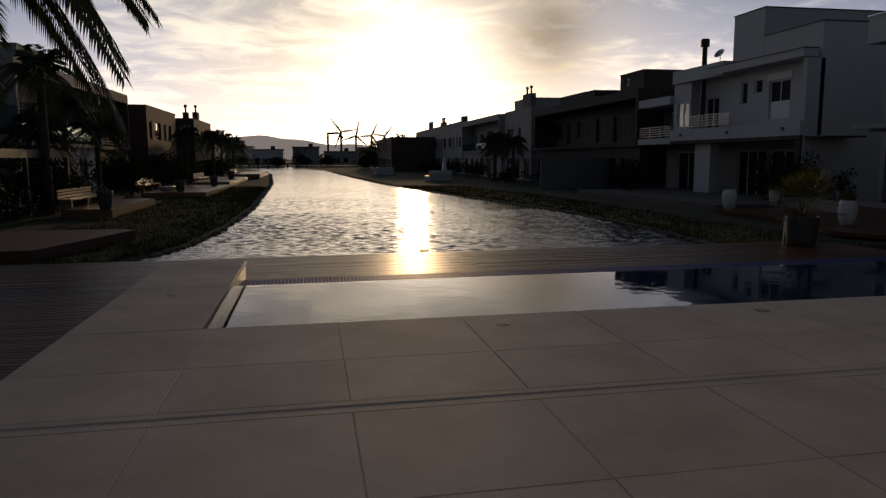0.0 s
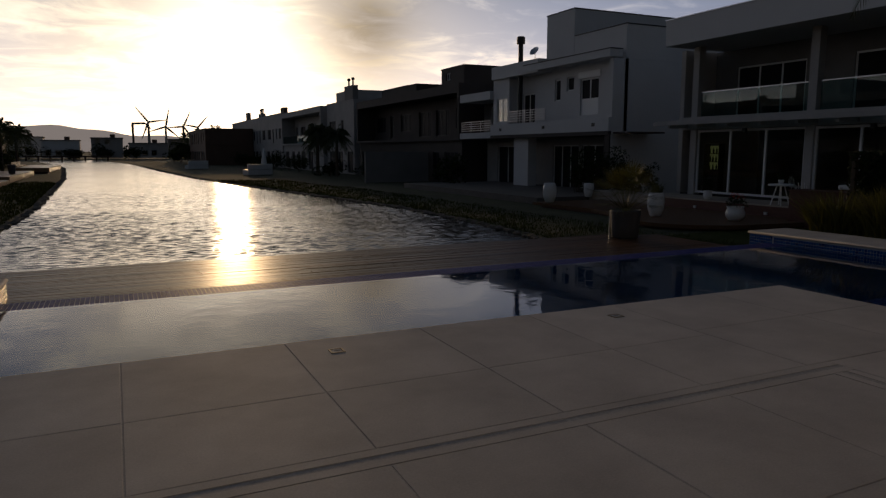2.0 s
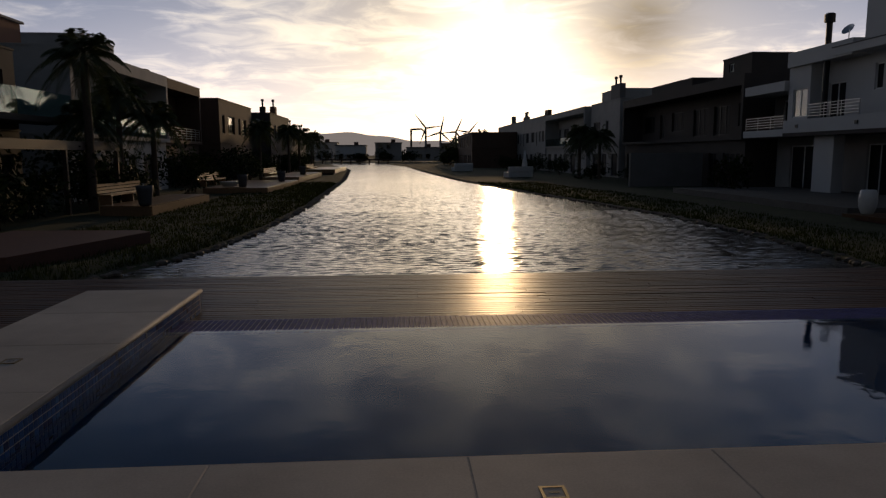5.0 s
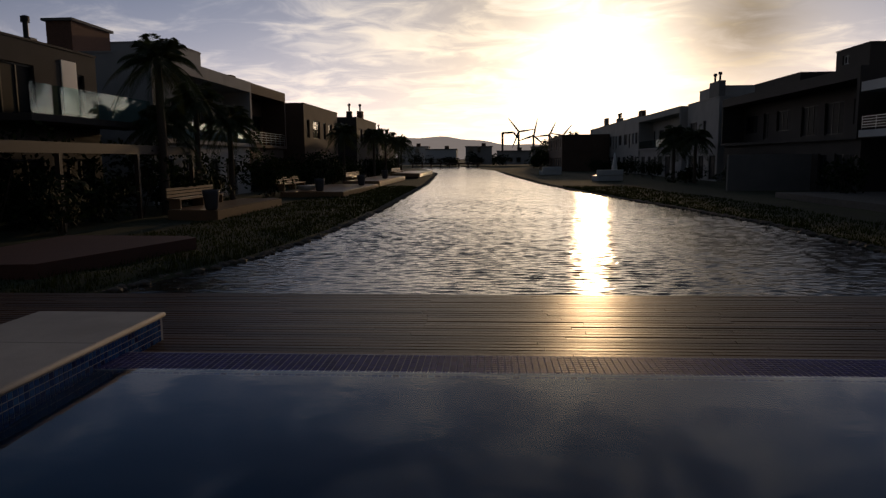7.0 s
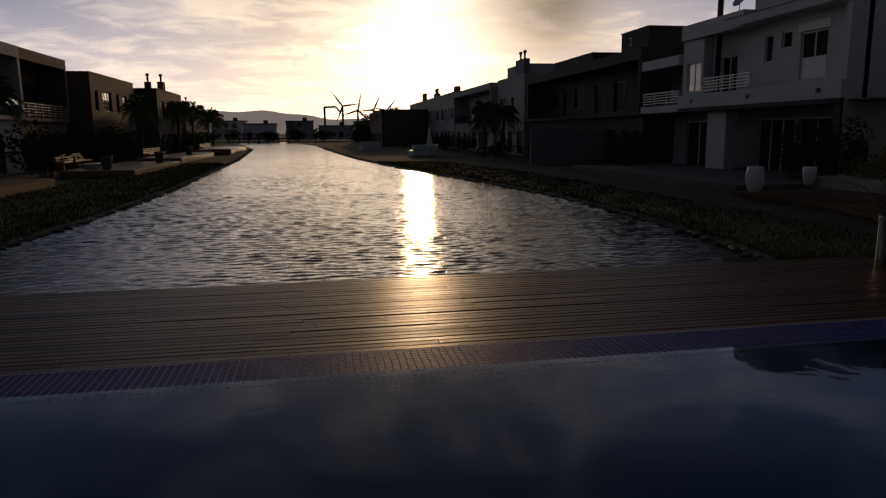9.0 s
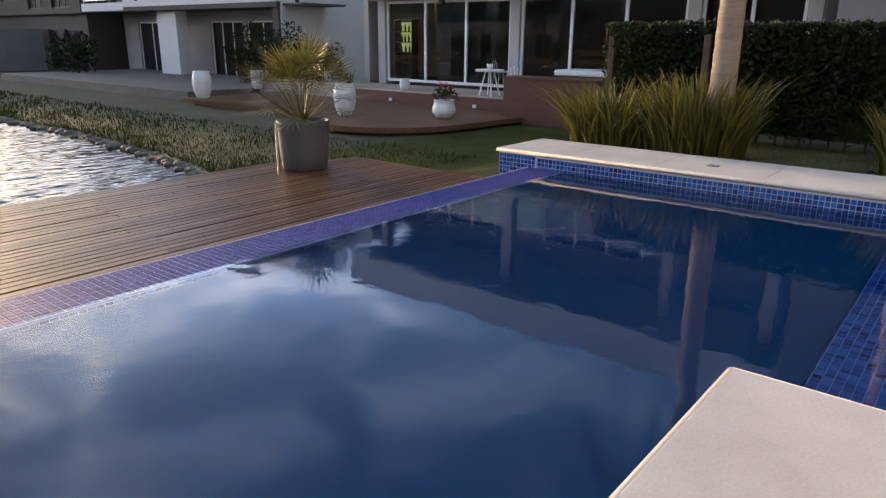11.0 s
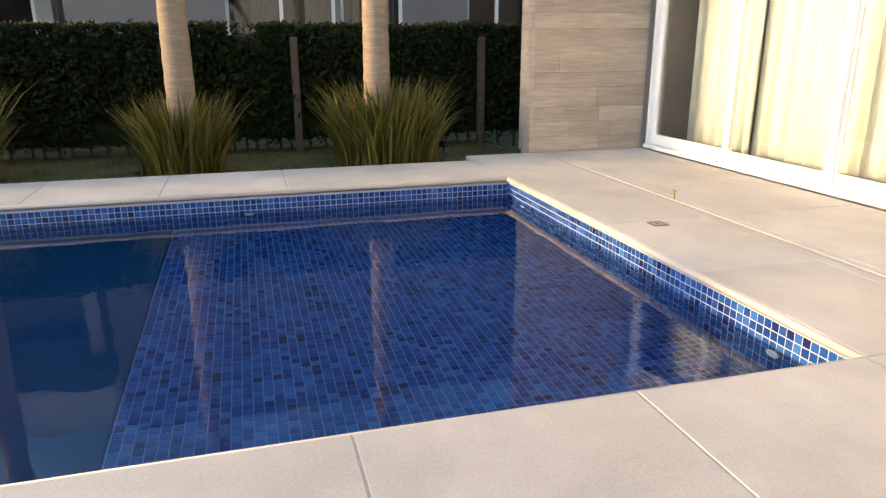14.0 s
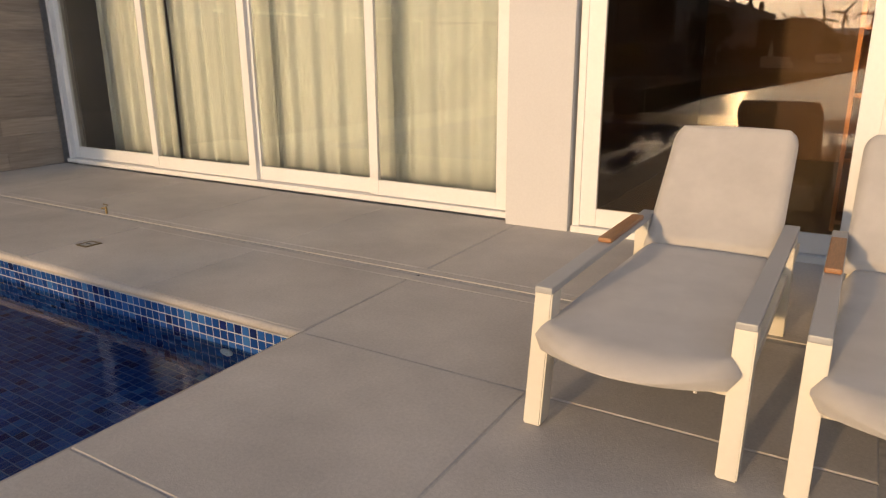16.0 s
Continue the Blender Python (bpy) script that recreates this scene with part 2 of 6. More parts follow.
M_WOODARM = mat("oiled_teak", (0.36, 0.17, 0.07), 0.45, grain=0.2, grain_scale=14, stretch=(12, 1, 12), bump=0.15)
M_CUSHION = mat("cream_cushion_cloth", (0.55, 0.52, 0.48), 0.95, grain=0.05, grain_scale=500, patch=0.08, patch_scale=5, bump=0.25, bump_scale=700, sheen=0.3)
M_CURTAIN = mat("sheer_curtain", (0.33, 0.37, 0.385), 0.9, grain=0.03, grain_scale=300, patch=0.03, sheen=0.2, through_light=0.25)
M_CURTAIN2 = mat("taupe_curtain", (0.22, 0.18, 0.15), 0.9, grain=0.05)
M_STONE = mat("travertine_cladding", (0.40, 0.33, 0.26), 0.7, grain=0.18, grain_scale=5, stretch=(1, 0.7, 9), patch=0.15, patch_scale=0.9, bump=0.25, bump_scale=30, each=0.12)
M_RUST = mat("red_brown_timber", (0.10, 0.034, 0.02), 0.6, grain=0.15, grain_scale=10, stretch=(1, 0.6, 8), patch=0.12, bump=0.15)
M_POT = mat("white_glazed_pot", (0.74, 0.73, 0.70), 0.3, grain=0.04, patch=0.06, patch_scale=4, bump=0.05)
M_GREYPOT = mat("grey_fibre_pot", (0.075, 0.075, 0.08), 0.6, grain=0.1, patch=0.12, patch_scale=4, bump=0.1)
M_SOIL = mat("potting_soil", (0.05, 0.035, 0.025), 0.95, grain=0.3, grain_scale=60, bump=0.6)
M_STRAP = mat("strap_leaf", (0.115, 0.105, 0.018), 0.5, grain=0.15, grain_scale=8, each=0.45, through_light=0.35)
M_HEDGE = mat("hedge_leaf", (0.017, 0.027, 0.006), 0.7, spec=0.2, each=0.65, through_light=0.3)
M_PALM = mat("palm_leaf", (0.05, 0.065, 0.02), 0.5, each=0.35, through_light=0.25)
M_TRUNK = mat("ringed_palm_trunk", (0.25, 0.20, 0.145), 0.85, grain=0.2, grain_scale=6, stretch=(1, 1, 7), patch=0.15, patch_scale=2, bump=0.5, bump_scale=9)
M_BARK = mat("brown_bark", (0.09, 0.065, 0.045), 0.9, grain=0.25, grain_scale=12, bump=0.5)
M_BRICK = mat("chimney_brick", (0.20, 0.10, 0.065), 0.85, grain=0.25, grain_scale=8, stretch=(1, 1, 3), bump=0.4, bump_scale=20)
M_FLOWER = mat("red_petals", (0.55, 0.04, 0.02), 0.6, each=0.3)
M_HAZE = mat("haze_glow_hill", (0.20, 0.21, 0.23), 1.0, patch=0.15, patch_scale=0.004, spec=0.0)
# distance haze painted in: warm emission lifts the hills towards the sky
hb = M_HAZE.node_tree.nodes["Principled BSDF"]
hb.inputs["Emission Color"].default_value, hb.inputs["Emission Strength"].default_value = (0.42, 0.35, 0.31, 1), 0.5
M_FARWALL = mat("far_render", (0.35, 0.33, 0.31), 0.9, patch=0.1, patch_scale=0.3)
M_GLOW = mat("cabinet_light_panel", (0.5, 0.5, 0.3), 0.6)
gb = M_GLOW.node_tree.nodes["Principled BSDF"]
gb.inputs["Emission Color"].default_value, gb.inputs["Emission Strength"].default_value = (0.75, 0.85, 0.28, 1), 0.03
M_STEEL = mat("brushed_steel", (0.55, 0.55, 0.56), 0.3, metal=1.0, grain=0.05)


def glass_mat(name, tint, rough=0.0):
    m = bpy.data.materials.new(name)
    m.use_nodes = True
    b = m.node_tree.nodes["Principled BSDF"]
    b.inputs["Base Color"].default_value = (*tint, 1)
    b.inputs["Roughness"].default_value, b.inputs["IOR"].default_value = rough, 1.5
    b.inputs["Transmission Weight"].default_value = 1.0
    return m


M_GLASS = glass_mat("window_glass", (0.93, 0.96, 0.94))
M_TEAL = glass_mat("green_balcony_glass", (0.45, 0.72, 0.70))
M_TINT = glass_mat("bronze_glass", (0.62, 0.50, 0.36))
# opaque matte panes; the dark of unlit rooms is put into their colour
M_DARKPANE = mat("matte_dark_pane", (0.012, 0.013, 0.015), 0.55, spec=0.08, patch=0.3, patch_scale=0.5)
M_DEEP = bpy.data.materials.new("deep_water")
M_DEEP.use_nodes = True
_nt = M_DEEP.node_tree
_tr = node(_nt, "ShaderNodeBsdfTransparent")
_tr.inputs[0].default_value = (0.12, 0.40, 0.68, 1)
_df = node(_nt, "ShaderNodeBsdfDiffuse")
_df.inputs[0].default_value = (0.010, 0.075, 0.185, 1)
_mx = node(_nt, "ShaderNodeMixShader")
_mx.inputs[0].default_value = 0.72
_nt.links.new(_tr.outputs[0], _mx.inputs[1]), _nt.links.new(_df.outputs[0], _mx.inputs[2])
_nt.links.new(_mx.outputs[0], _nt.nodes["Material Output"].inputs[0])
M_CANAL = water_mat("canal_water", (0.016, 0.012, 0.008), [(0.8, (0.4, 1.0, 1), 0.03), (7.0, (0.55, 1.0, 1), 0.012)], 0.0, 0.09, 0.24)
M_POOLWATER = water_mat("pool_water", (0.42, 0.68, 0.92), [(0.9, (1, 1, 1), 0.0045), (3.2, (1, 1, 1), 0.0016)], 1.0, 0.0)


# ---- building blocks ----
def part(name, bm, material, parent=None, label="", smooth=False):
    me = bpy.data.meshes.new(name)
    bm.normal_update()
    bm.to_mesh(me)
    bm.free()
    me.materials.append(material)
    if smooth:
        for p in me.polygons:
            p.use_smooth = True
    ob = new(name, me)
    ob.parent = parent
    if label:
        ob["label"] = label
    return ob


def thing(name, label, category, where=(0, 0, 0), turn=0.0, group="", kind=""):
    e = new(name)
    e.matrix_basis = pose(*where, 0, 0, turn)
    return tagged(e, label, category, group, kind)


def box(x0, x1, y0, y1, z0, z1, bm=None, bevel=0.0):
    """A box, bevelled on all edges if asked."""
    own = bmesh.new()
    r = bmesh.ops.create_cube(own, size=1.0)
    for v in r["verts"]:
        v.co = Vector(((x0 + x1) / 2 + v.co.x * (x1 - x0), (y0 + y1) / 2 + v.co.y * (y1 - y0), (z0 + z1) / 2 + v.co.z * (z1 - z0)))
    if bevel:
        bmesh.ops.bevel(own, geom=list(own.edges), offset=bevel, segments=2, affect="EDGES", profile=0.6)
    return join(bm, own)


def join(bm, own, m=None):
    if m is not None:
        own.transform(m)
    if bm is None:
        return own
    me = bpy.data.meshes.new("tmp")
    own.to_mesh(me)
    own.free()
    bm.from_mesh(me)
    bpy.data.meshes.remove(me)
    return bm


def lathe(profile, segments=32, bm=None, caps=True):
    """Turned shape from (radius, height) pairs."""
    own = bmesh.new()
    rings = []
    for r, z in profile:
        rings.append([own.verts.new((r * math.cos(2 * math.pi * i / segments), r * math.sin(2 * math.pi * i / segments), z)) for i in range(segments)])
    for a, b in zip(rings, rings[1:]):
        for i in range(segments):
            j = (i + 1) % segments
            own.faces.new((a[i], a[j], b[j], b[i]))
    if caps:
        own.faces.new(list(reversed(rings[0])))
        own.faces.new(rings[-1])
    return join(bm, own)


def rod(a, b, r, r2=None, segments=8, bm=None):
    """A round bar from a to b."""
    a, b = Vector(a), Vector(b)
    own = bmesh.new()
    bmesh.ops.create_cone(own, cap_ends=True, segments=segments, radius1=r, radius2=r if r2 is None else r2, depth=(b - a).length)
    own.transform(Matrix.Translation((a + b) / 2) @ (b - a).to_track_quat("Z", "Y").to_matrix().to_4x4())
    return join(bm, own)


def wall_sheet(length, height, thick, holes, bm=None, m=None):
    """A wall along +x from 0 to length, front face at y=0, back at y=thick, with openings (x0, x1, z0, z1) cut through."""
    xs = sorted({0.0, length, *[h[0] for h in holes], *[h[1] for h in holes]})
    zs = sorted({0.0, height, *[h[2] for h in holes], *[h[3] for h in holes]})
    nx, nz = len(xs) - 1, len(zs) - 1

    def solid(i, k):
        if i < 0 or k < 0 or i >= nx or k >= nz:
            return False
        cx, cz = (xs[i] + xs[i + 1]) / 2, (zs[k] + zs[k + 1]) / 2
        return not any(h[0] < cx < h[1] and h[2] < cz < h[3] for h in holes)

    own = bmesh.new()
    vs = {}

    def v(i, k, y):
        if (i, k, y) not in vs:
            vs[i, k, y] = own.verts.new((xs[i], thick * y, zs[k]))
        return vs[i, k, y]

    for i in range(nx):
        for k in range(nz):
            if not solid(i, k):
                continue
            own.faces.new((v(i, k, 0), v(i + 1, k, 0), v(i + 1, k + 1, 0), v(i, k + 1, 0)))
            own.faces.new((v(i, k, 1), v(i, k + 1, 1), v(i + 1, k + 1, 1), v(i + 1, k, 1)))
            if not solid(i - 1, k):
                own.faces.new((v(i, k, 0), v(i, k + 1, 0), v(i, k + 1, 1), v(i, k, 1)))
            if not solid(i + 1, k):
                own.faces.new((v(i + 1, k, 0), v(i + 1, k, 1), v(i + 1, k + 1, 1), v(i + 1, k + 1, 0)))
            if not solid(i, k - 1):
                own.faces.new((v(i, k, 0), v(i, k, 1), v(i + 1, k, 1), v(i + 1, k, 0)))
            if not solid(i, k + 1):
                own.faces.new((v(i, k + 1, 0), v(i + 1, k + 1, 0), v(i + 1, k + 1, 1), v(i, k + 1, 1)))
    return join(bm, own, m)

# ---- ground, canal, patio, pool ----
WATER_Z, CANAL_Z, DECK_Z = -0.20, -0.9, -0.27
PX0, PX1 = -8.72, 4.55        # pool, along x
PY0, PY1 = -3.51, 3.41        # its back edge beside the house, and the overflow edge
LIP = 3.94                    # outer side of the overflow lip
WALL_Y = -6.0                 # front of the glazed wall


def shore_left(y):
    return float(np.interp(y, [6, 11, 14, 20, 30, 65, 110, 160, 210], [-13.4, -12.2, -11.2, -10.7, -10.6, -11.5, -14.0, -20, -27]))


def shore_right(y):
    return float(np.interp(y, [6, 8.6, 10.4, 12, 16, 23, 30, 38, 46, 64, 100, 140, 210], [2.2, 3.0, 3.45, 3.75, 4.05, 4.05, 3.3, 2.1, 1.0, -0.8, -2.7, -4.5, -12]))


def ground_height(x, y):
    if -14.2 < x < 5.66 and -16 < y < 6.4 or 5.5 < x < 25 and -12 < y < -4.6:
        return -2.6
    if y < 6.4:
        return (-0.16 if y < 4.3 else -0.30 - 0.25 * (y - 4.3)) if x > 0 else -0.60
    inside = min(x - shore_left(y), shore_right(y) - x)
    if y > 204:
        inside = min(inside, 212 - y)
    if inside > 0:
        return CANAL_Z - min(0.4 * inside, 1.5)
    out = -inside
    wob = 0.05 * noise.noise((x * 0.5, y * 0.5, 0)) + 0.02 * noise.noise((x * 2, y * 2, 3))
    return CANAL_Z + min(0.25 * out, 0.17 if x < -5 else 0.07) + wob * min(out, 1.0) * (1.0 if x < -5 else 0.5)


def build_ground():
    xs = np.unique(np.concatenate([np.linspace(-2500, -60, 12), np.linspace(-60, -20, 14), np.linspace(-20, -8, 49), np.linspace(-8, 1, 37),
                                   np.linspace(1, 20, 77), np.linspace(20, 60, 14), np.linspace(60, 2500, 12), [-14.21, -14.2, 5.65, 5.66]]))
    ys = np.unique(np.concatenate([np.linspace(-400, -16, 8), np.linspace(-16, 6.3, 8), np.linspace(6.3, 6.5, 3), [-4.61, -4.6, 4.2, 4.3, 4.4], np.linspace(6.5, 40, 90), np.linspace(40, 120, 60),
                                   np.linspace(120, 300, 40), np.linspace(300, 4500, 12)]))
    bm = bmesh.new()
    grid = [[bm.verts.new((x, y, ground_height(x, y))) for x in xs] for y in ys]
    for j in range(len(ys) - 1):
        for i in range(len(xs) - 1):
            bm.faces.new((grid[j][i], grid[j][i + 1], grid[j + 1][i + 1], grid[j + 1][i]))
    return tagged(part("ground", bm, M_GRASS, smooth=True), "dark grassy canal banks sloping down to the water", "ground", kind="structure")


build_ground()
# wavelets: many small sine trains running down the canal, dying out with distance
wr = np.random.RandomState(3)
wxs = np.unique(np.concatenate([[-66.0, -40.0], np.arange(-16.0, 7.01, 0.11), [20.0, 54.0]]))
wys = np.concatenate([np.arange(6.45, 26, 0.036), np.arange(26, 75, 0.12), np.arange(75, 140, 0.8), [170.0, 304.0]])
GX, GY = np.meshgrid(wxs, wys)
GZ = np.zeros_like(GX)
for k in range(52):
    wl = 0.13 * (3.0 ** wr.rand())
    ang = wr.normal(0, 0.50)
    GZ += wl * 0.0050 * np.sin(2 * np.pi / wl * (GX * np.sin(ang) + GY * np.cos(ang)) + wr.rand() * 6.28)
GZ *= np.clip(1.2 - GY / 90.0, 0.0, 1.0) * ((GX > -16.5) & (GX < 7.5)) * (0.75 + 0.35 * np.sin(GX * 0.31 + GY * 0.11) * np.sin(GY * 0.23))
nyw, nxw = GX.shape
idx = np.arange(nyw * nxw).reshape(nyw, nxw)
wf = np.stack([idx[:-1, :-1], idx[:-1, 1:], idx[1:, 1:], idx[1:, :-1]], -1).reshape(-1, 4)
wme = bpy.data.meshes.new("canal_water")
wme.from_pydata(np.stack([GX, GY, CANAL_Z + GZ], -1).reshape(-1, 3).tolist(), [], wf.tolist())
wme.polygons.foreach_set("use_smooth", [True] * len(wme.polygons))
wme.materials.append(M_CANAL)
tagged(new("canal_water", wme), "rippled dark canal water reflecting the sunset", "water", kind="structure")



def slab_piece(name, x0, x1, y0, y1, z0, z1, material, parent, bevel=0.006, cup=0.0):
    """One paving slab or board: a box with a chamfered top edge; cup: how far its far side stands higher."""
    bm = bmesh.new()
    low = [bm.verts.new(p) for p in ((x0, y0, z0), (x1, y0, z0), (x1, y1, z0), (x0, y1, z0))]
    mid = [bm.verts.new((v.co.x, v.co.y, z1 - bevel)) for v in low]
    bx = 0.0005 if cup else bevel
    top = [bm.verts.new((v.co.x + (bx if v.co.x == low[0].co.x else -bx), v.co.y + (bevel if v.co.y == low[0].co.y else -bevel), z1)) for v in low]
    for v in mid[2:] + top[2:]:
        v.co.z += cup
    for a, b in ((low, mid), (mid, top)):
        for i in range(4):
            j = (i + 1) % 4
            bm.faces.new((a[i], a[j], b[j], b[i]))
    bm.faces.new(top)
    return part(name, bm, material, parent)


GAP = 0.004
rnd = random.Random(4)
# sub-base under all the paving, just below the slabs, seen only in the joints
base = bmesh.new()
for x0, x1, y0, y1 in ((-9.97, -0.02, -9.0, -0.02), (0, 6.03, -5.98, PY0 - 0.02), (-9.97, PX0 - 0.02, -0.02, 4.62), (PX1 + 0.02, 5.66, PY0, 4.41)):
    box(x0, x1, y0, y1, -0.06, -0.0045, base)
patio = tagged(part("patio_floor", base, M_SEAM), "pale cement slab paving round the pool with narrow joints", "paving", kind="structure")
SLAB_X = [-9.98, -8.67, -7.405, -6.13, -4.87, -3.68, -2.60, -1.175, 0.0]


def lay(x_lines, y_lines):
    for x0, x1 in zip(x_lines, x_lines[1:]):
        for y0, y1 in zip(y_lines, y_lines[1:]):
            lift = rnd.uniform(-0.0015, 0.0015)
            slab_piece("paving_slab", x0 + GAP / 2, x1 - GAP / 2, y0 + GAP / 2, y1 - GAP / 2, -0.05, lift, M_COPING, patio)


lay(SLAB_X[:7], [-9.0, -7.6, -6.4, -5.0, -3.78, -2.56])
lay(SLAB_X[:7], [-2.34, -1.34, 0.0])
lay([-2.60, -1.175, 0.0], [-2.34, -1.18, 0.0])
lay([-2.36, -1.175, 0.0], [-4.41, -3.49, -2.34])
lay([-2.60, -1.175, 0.0], [-6.0, -4.62])
lay([-2.60, -1.175, 0.0], [-9.0, -6.0])
lay([0.0, 1.23, 2.46, 3.70, 4.93, 6.04], [-5.98, -4.62])
lay([0.0, 1.23, 2.46, 3.70, 4.93, 6.04], [-4.41, PY0])
lay([-9.98, PX0], [0.0, 1.16, 2.32, 3.48, 4.64])
lay([PX1, 5.68], [PY0, -2.35, -1.23, -0.05, 1.12, 2.32, 3.42, 4.43])
# rounded nosing of the coping, proud of the pool wall
nose = bmesh.new()
for a, b in (((PX0, 0), (0, 0)), ((0, 0), (0, PY0)), ((0, PY0), (PX1, PY0)), ((PX1, PY0), (PX1, 4.43)), ((PX0, 0), (PX0, 4.64))):
    rod((a[0], a[1], -0.026), (b[0], b[1], -0.026), 0.024, segments=12, bm=nose)
part("coping_nosing", nose, M_COPING, patio, smooth=True)


def channel(x0, x1, y0, y1, along):
    """A slot drain: two cement rims and a dark slot with a lengthwise cover."""
    d = thing("channel_drain", "narrow slot drain set flush between the paving slabs", "drain")
    w = 0.22
    bm = bmesh.new()
    for k0, k1, z in ((0.004, 0.080, 0.0), (0.140, 0.216, 0.0), (0.086, 0.134, -0.008)):
        if along == "x":
            box(x0, x1, y0 + k0, y0 + k1, -0.05, z, bm)
        else:
            box(x0 + k0, x0 + k1, y0, y1, -0.05, z, bm)
    part("rim", bm, M_COPING, d)
    n = int(((x1 - x0) if along == "x" else (y1 - y0)) / 0.5)
    for i in range(n):
        s0, s1 = 0.5 * i + 0.03, 0.5 * i + 0.47
        b = box(x0 + s0, x0 + s1, y0 + 0.101, y0 + 0.119, -0.03, -0.0075, None) if along == "x" else box(x0 + 0.101, x0 + 0.119, y0 + s0, y0 + s1, -0.03, -0.0075, None)
        part("slot", b, M_BLACK, d)


channel(-9.97, -2.36, -2.56, -2.34, "x")
channel(-2.60, -2.36, -4.62, -2.56, "y")
channel(-2.36, 6.03, -4.62, -4.41, "x")


# ---- pool ----
FLOOR_DEEP, FLOOR_SHALLOW, STEP_Y = -1.45, -0.72, -0.15
TILE = 0.055
shell = bmesh.new()
box(PX0 - 0.2, PX1 + 0.2, STEP_Y, LIP - 0.03, FLOOR_DEEP - 0.15, FLOOR_DEEP, shell)
box(-0.1, PX1 + 0.2, PY0 - 0.2, STEP_Y, FLOOR_DEEP - 0.15, FLOOR_SHALLOW, shell)
box(-9.93, PX0, -0.2, 4.60, -1.6, -0.052, shell)
box(PX1, 5.63, PY0 - 0.2, 4.39, -1.6, -0.062, shell)
box(PX0, -0.2, -0.2, 0, -1.6, -0.052, shell)
box(-0.2, 0, PY0 - 0.2, 0, -1.6, -0.052, shell)
box(0, PX1, PY0 - 0.2, PY0, -1.6, -0.062, shell)
box(PX0, PX1, PY1, LIP, -1.6, WATER_Z - 0.006, shell)
shell = tagged(part("pool_shell", shell, M_BLUEGROUT), "swimming pool shell lined with blue glass mosaic", "pool", kind="structure")


bed = bmesh.new()
box(PX1 - 0.0015, PX1 + 0.05, PY0, 4.395, -0.34, -0.055, bed)
box(0, PX1 - 0.002, PY0 - 0.05, PY0 + 0.0015, -0.28, -0.055, bed)
box(PX0 - 0.05, PX0 + 0.0015, 0, 4.605, -0.34, -0.055, bed)
part("grout_bed", bed, M_GROUT, shell)
part("grout_bed", box(PX0 + 0.002, PX1 - 0.002, PY1 + 0.01, LIP + 0.0015, -0.3, WATER_Z - 0.0045), M_LIPGROUT, shell)


def tile_field(origin, u, v, nu, nv, skip=None):
    """Joined mosaic: nu x nv small tiles with chamfered sides, spread along u and v from origin."""
    origin, u, v = np.array(origin, float), np.array(u, float), np.array(v, float)
    n = np.cross(u, v)
    h, g = 0.004, 0.0055
    iu, iv = np.meshgrid(np.arange(nu), np.arange(nv), indexing="ij")
    iu, iv = iu.ravel(), iv.ravel()
    corners = []
    for du, dv, dn in ((0, 0, 0), (1, 0, 0), (1, 1, 0), (0, 1, 0), (0, 0, 1), (1, 0, 1), (1, 1, 1), (0, 1, 1)):
        inset = g / 2 + (0.0015 if dn else 0)
        pu = (iu + du) * TILE + (inset if du == 0 else -inset)
        pv = (iv + dv) * TILE + (inset if dv == 0 else -inset)
        corners.append(origin + pu[:, None] * u + pv[:, None] * v + dn * h * n)
    verts = np.stack(corners, 1).reshape(-1, 3)
    quads = np.array(((4, 5, 6, 7), (0, 1, 5, 4), (1, 2, 6, 5), (2, 3, 7, 6), (3, 0, 4, 7)))
    faces = (np.arange(len(iu))[:, None, None] * 8 + quads[None]).reshape(-1, 4)
    return verts, faces


def tiles(label, *fields, material=None):
    vs, fs, k = [], [], 0
    for f in fields:
        a, b = tile_field(*f)
        vs.append(a), fs.append(b + k)
        k += len(a)
    me = bpy.data.meshes.new("mosaic")
    me.from_pydata(np.concatenate(vs).tolist(), [], np.concatenate(fs).tolist())
    me.materials.append(material or M_TILE)
    ob = new("mosaic", me)
    ob.parent = shell
    return tagged(ob, label, kind="stuff")


nx_p2, ny_p2 = int(PX1 / TILE), int((STEP_Y - PY0) / TILE)
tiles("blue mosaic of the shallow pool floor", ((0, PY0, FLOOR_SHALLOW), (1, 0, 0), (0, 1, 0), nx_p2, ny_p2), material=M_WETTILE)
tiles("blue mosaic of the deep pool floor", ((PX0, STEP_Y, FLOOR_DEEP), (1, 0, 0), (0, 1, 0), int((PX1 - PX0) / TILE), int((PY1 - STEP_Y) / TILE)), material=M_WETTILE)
tiles("blue mosaic on the far pool wall", ((PX1, PY1 + 0.4, -1.45), (0, -1, 0), (0, 0, 1), int((PY1 + 0.4 - PY0) / TILE), 25),
      ((PX1, 4.39, -0.06 - 7 * TILE), (0, -1, 0), (0, 0, 1), int((4.39 - PY1 - 0.4) / TILE), 7))
tiles("blue mosaic on the inner pool wall", ((PX0, 0, -1.43), (0, 1, 0), (0, 0, 1), int(4.6 / TILE), 25))
tiles("blue mosaic on the wall below the house side", ((PX1, PY0, -0.06 - 12 * TILE), (-1, 0, 0), (0, 0, 1), nx_p2, 8), ((PX1, PY0, -0.06 - 4 * TILE), (-1, 0, 0), (0, 0, 1), nx_p2 - 72, 4))
tiles("blue mosaic on the overflow lip", ((PX0, PY1 + 0.02, WATER_Z - 0.006), (1, 0, 0), (0, 1, 0), int((PX1 - PX0) / TILE), 9), material=M_LIPTILE)
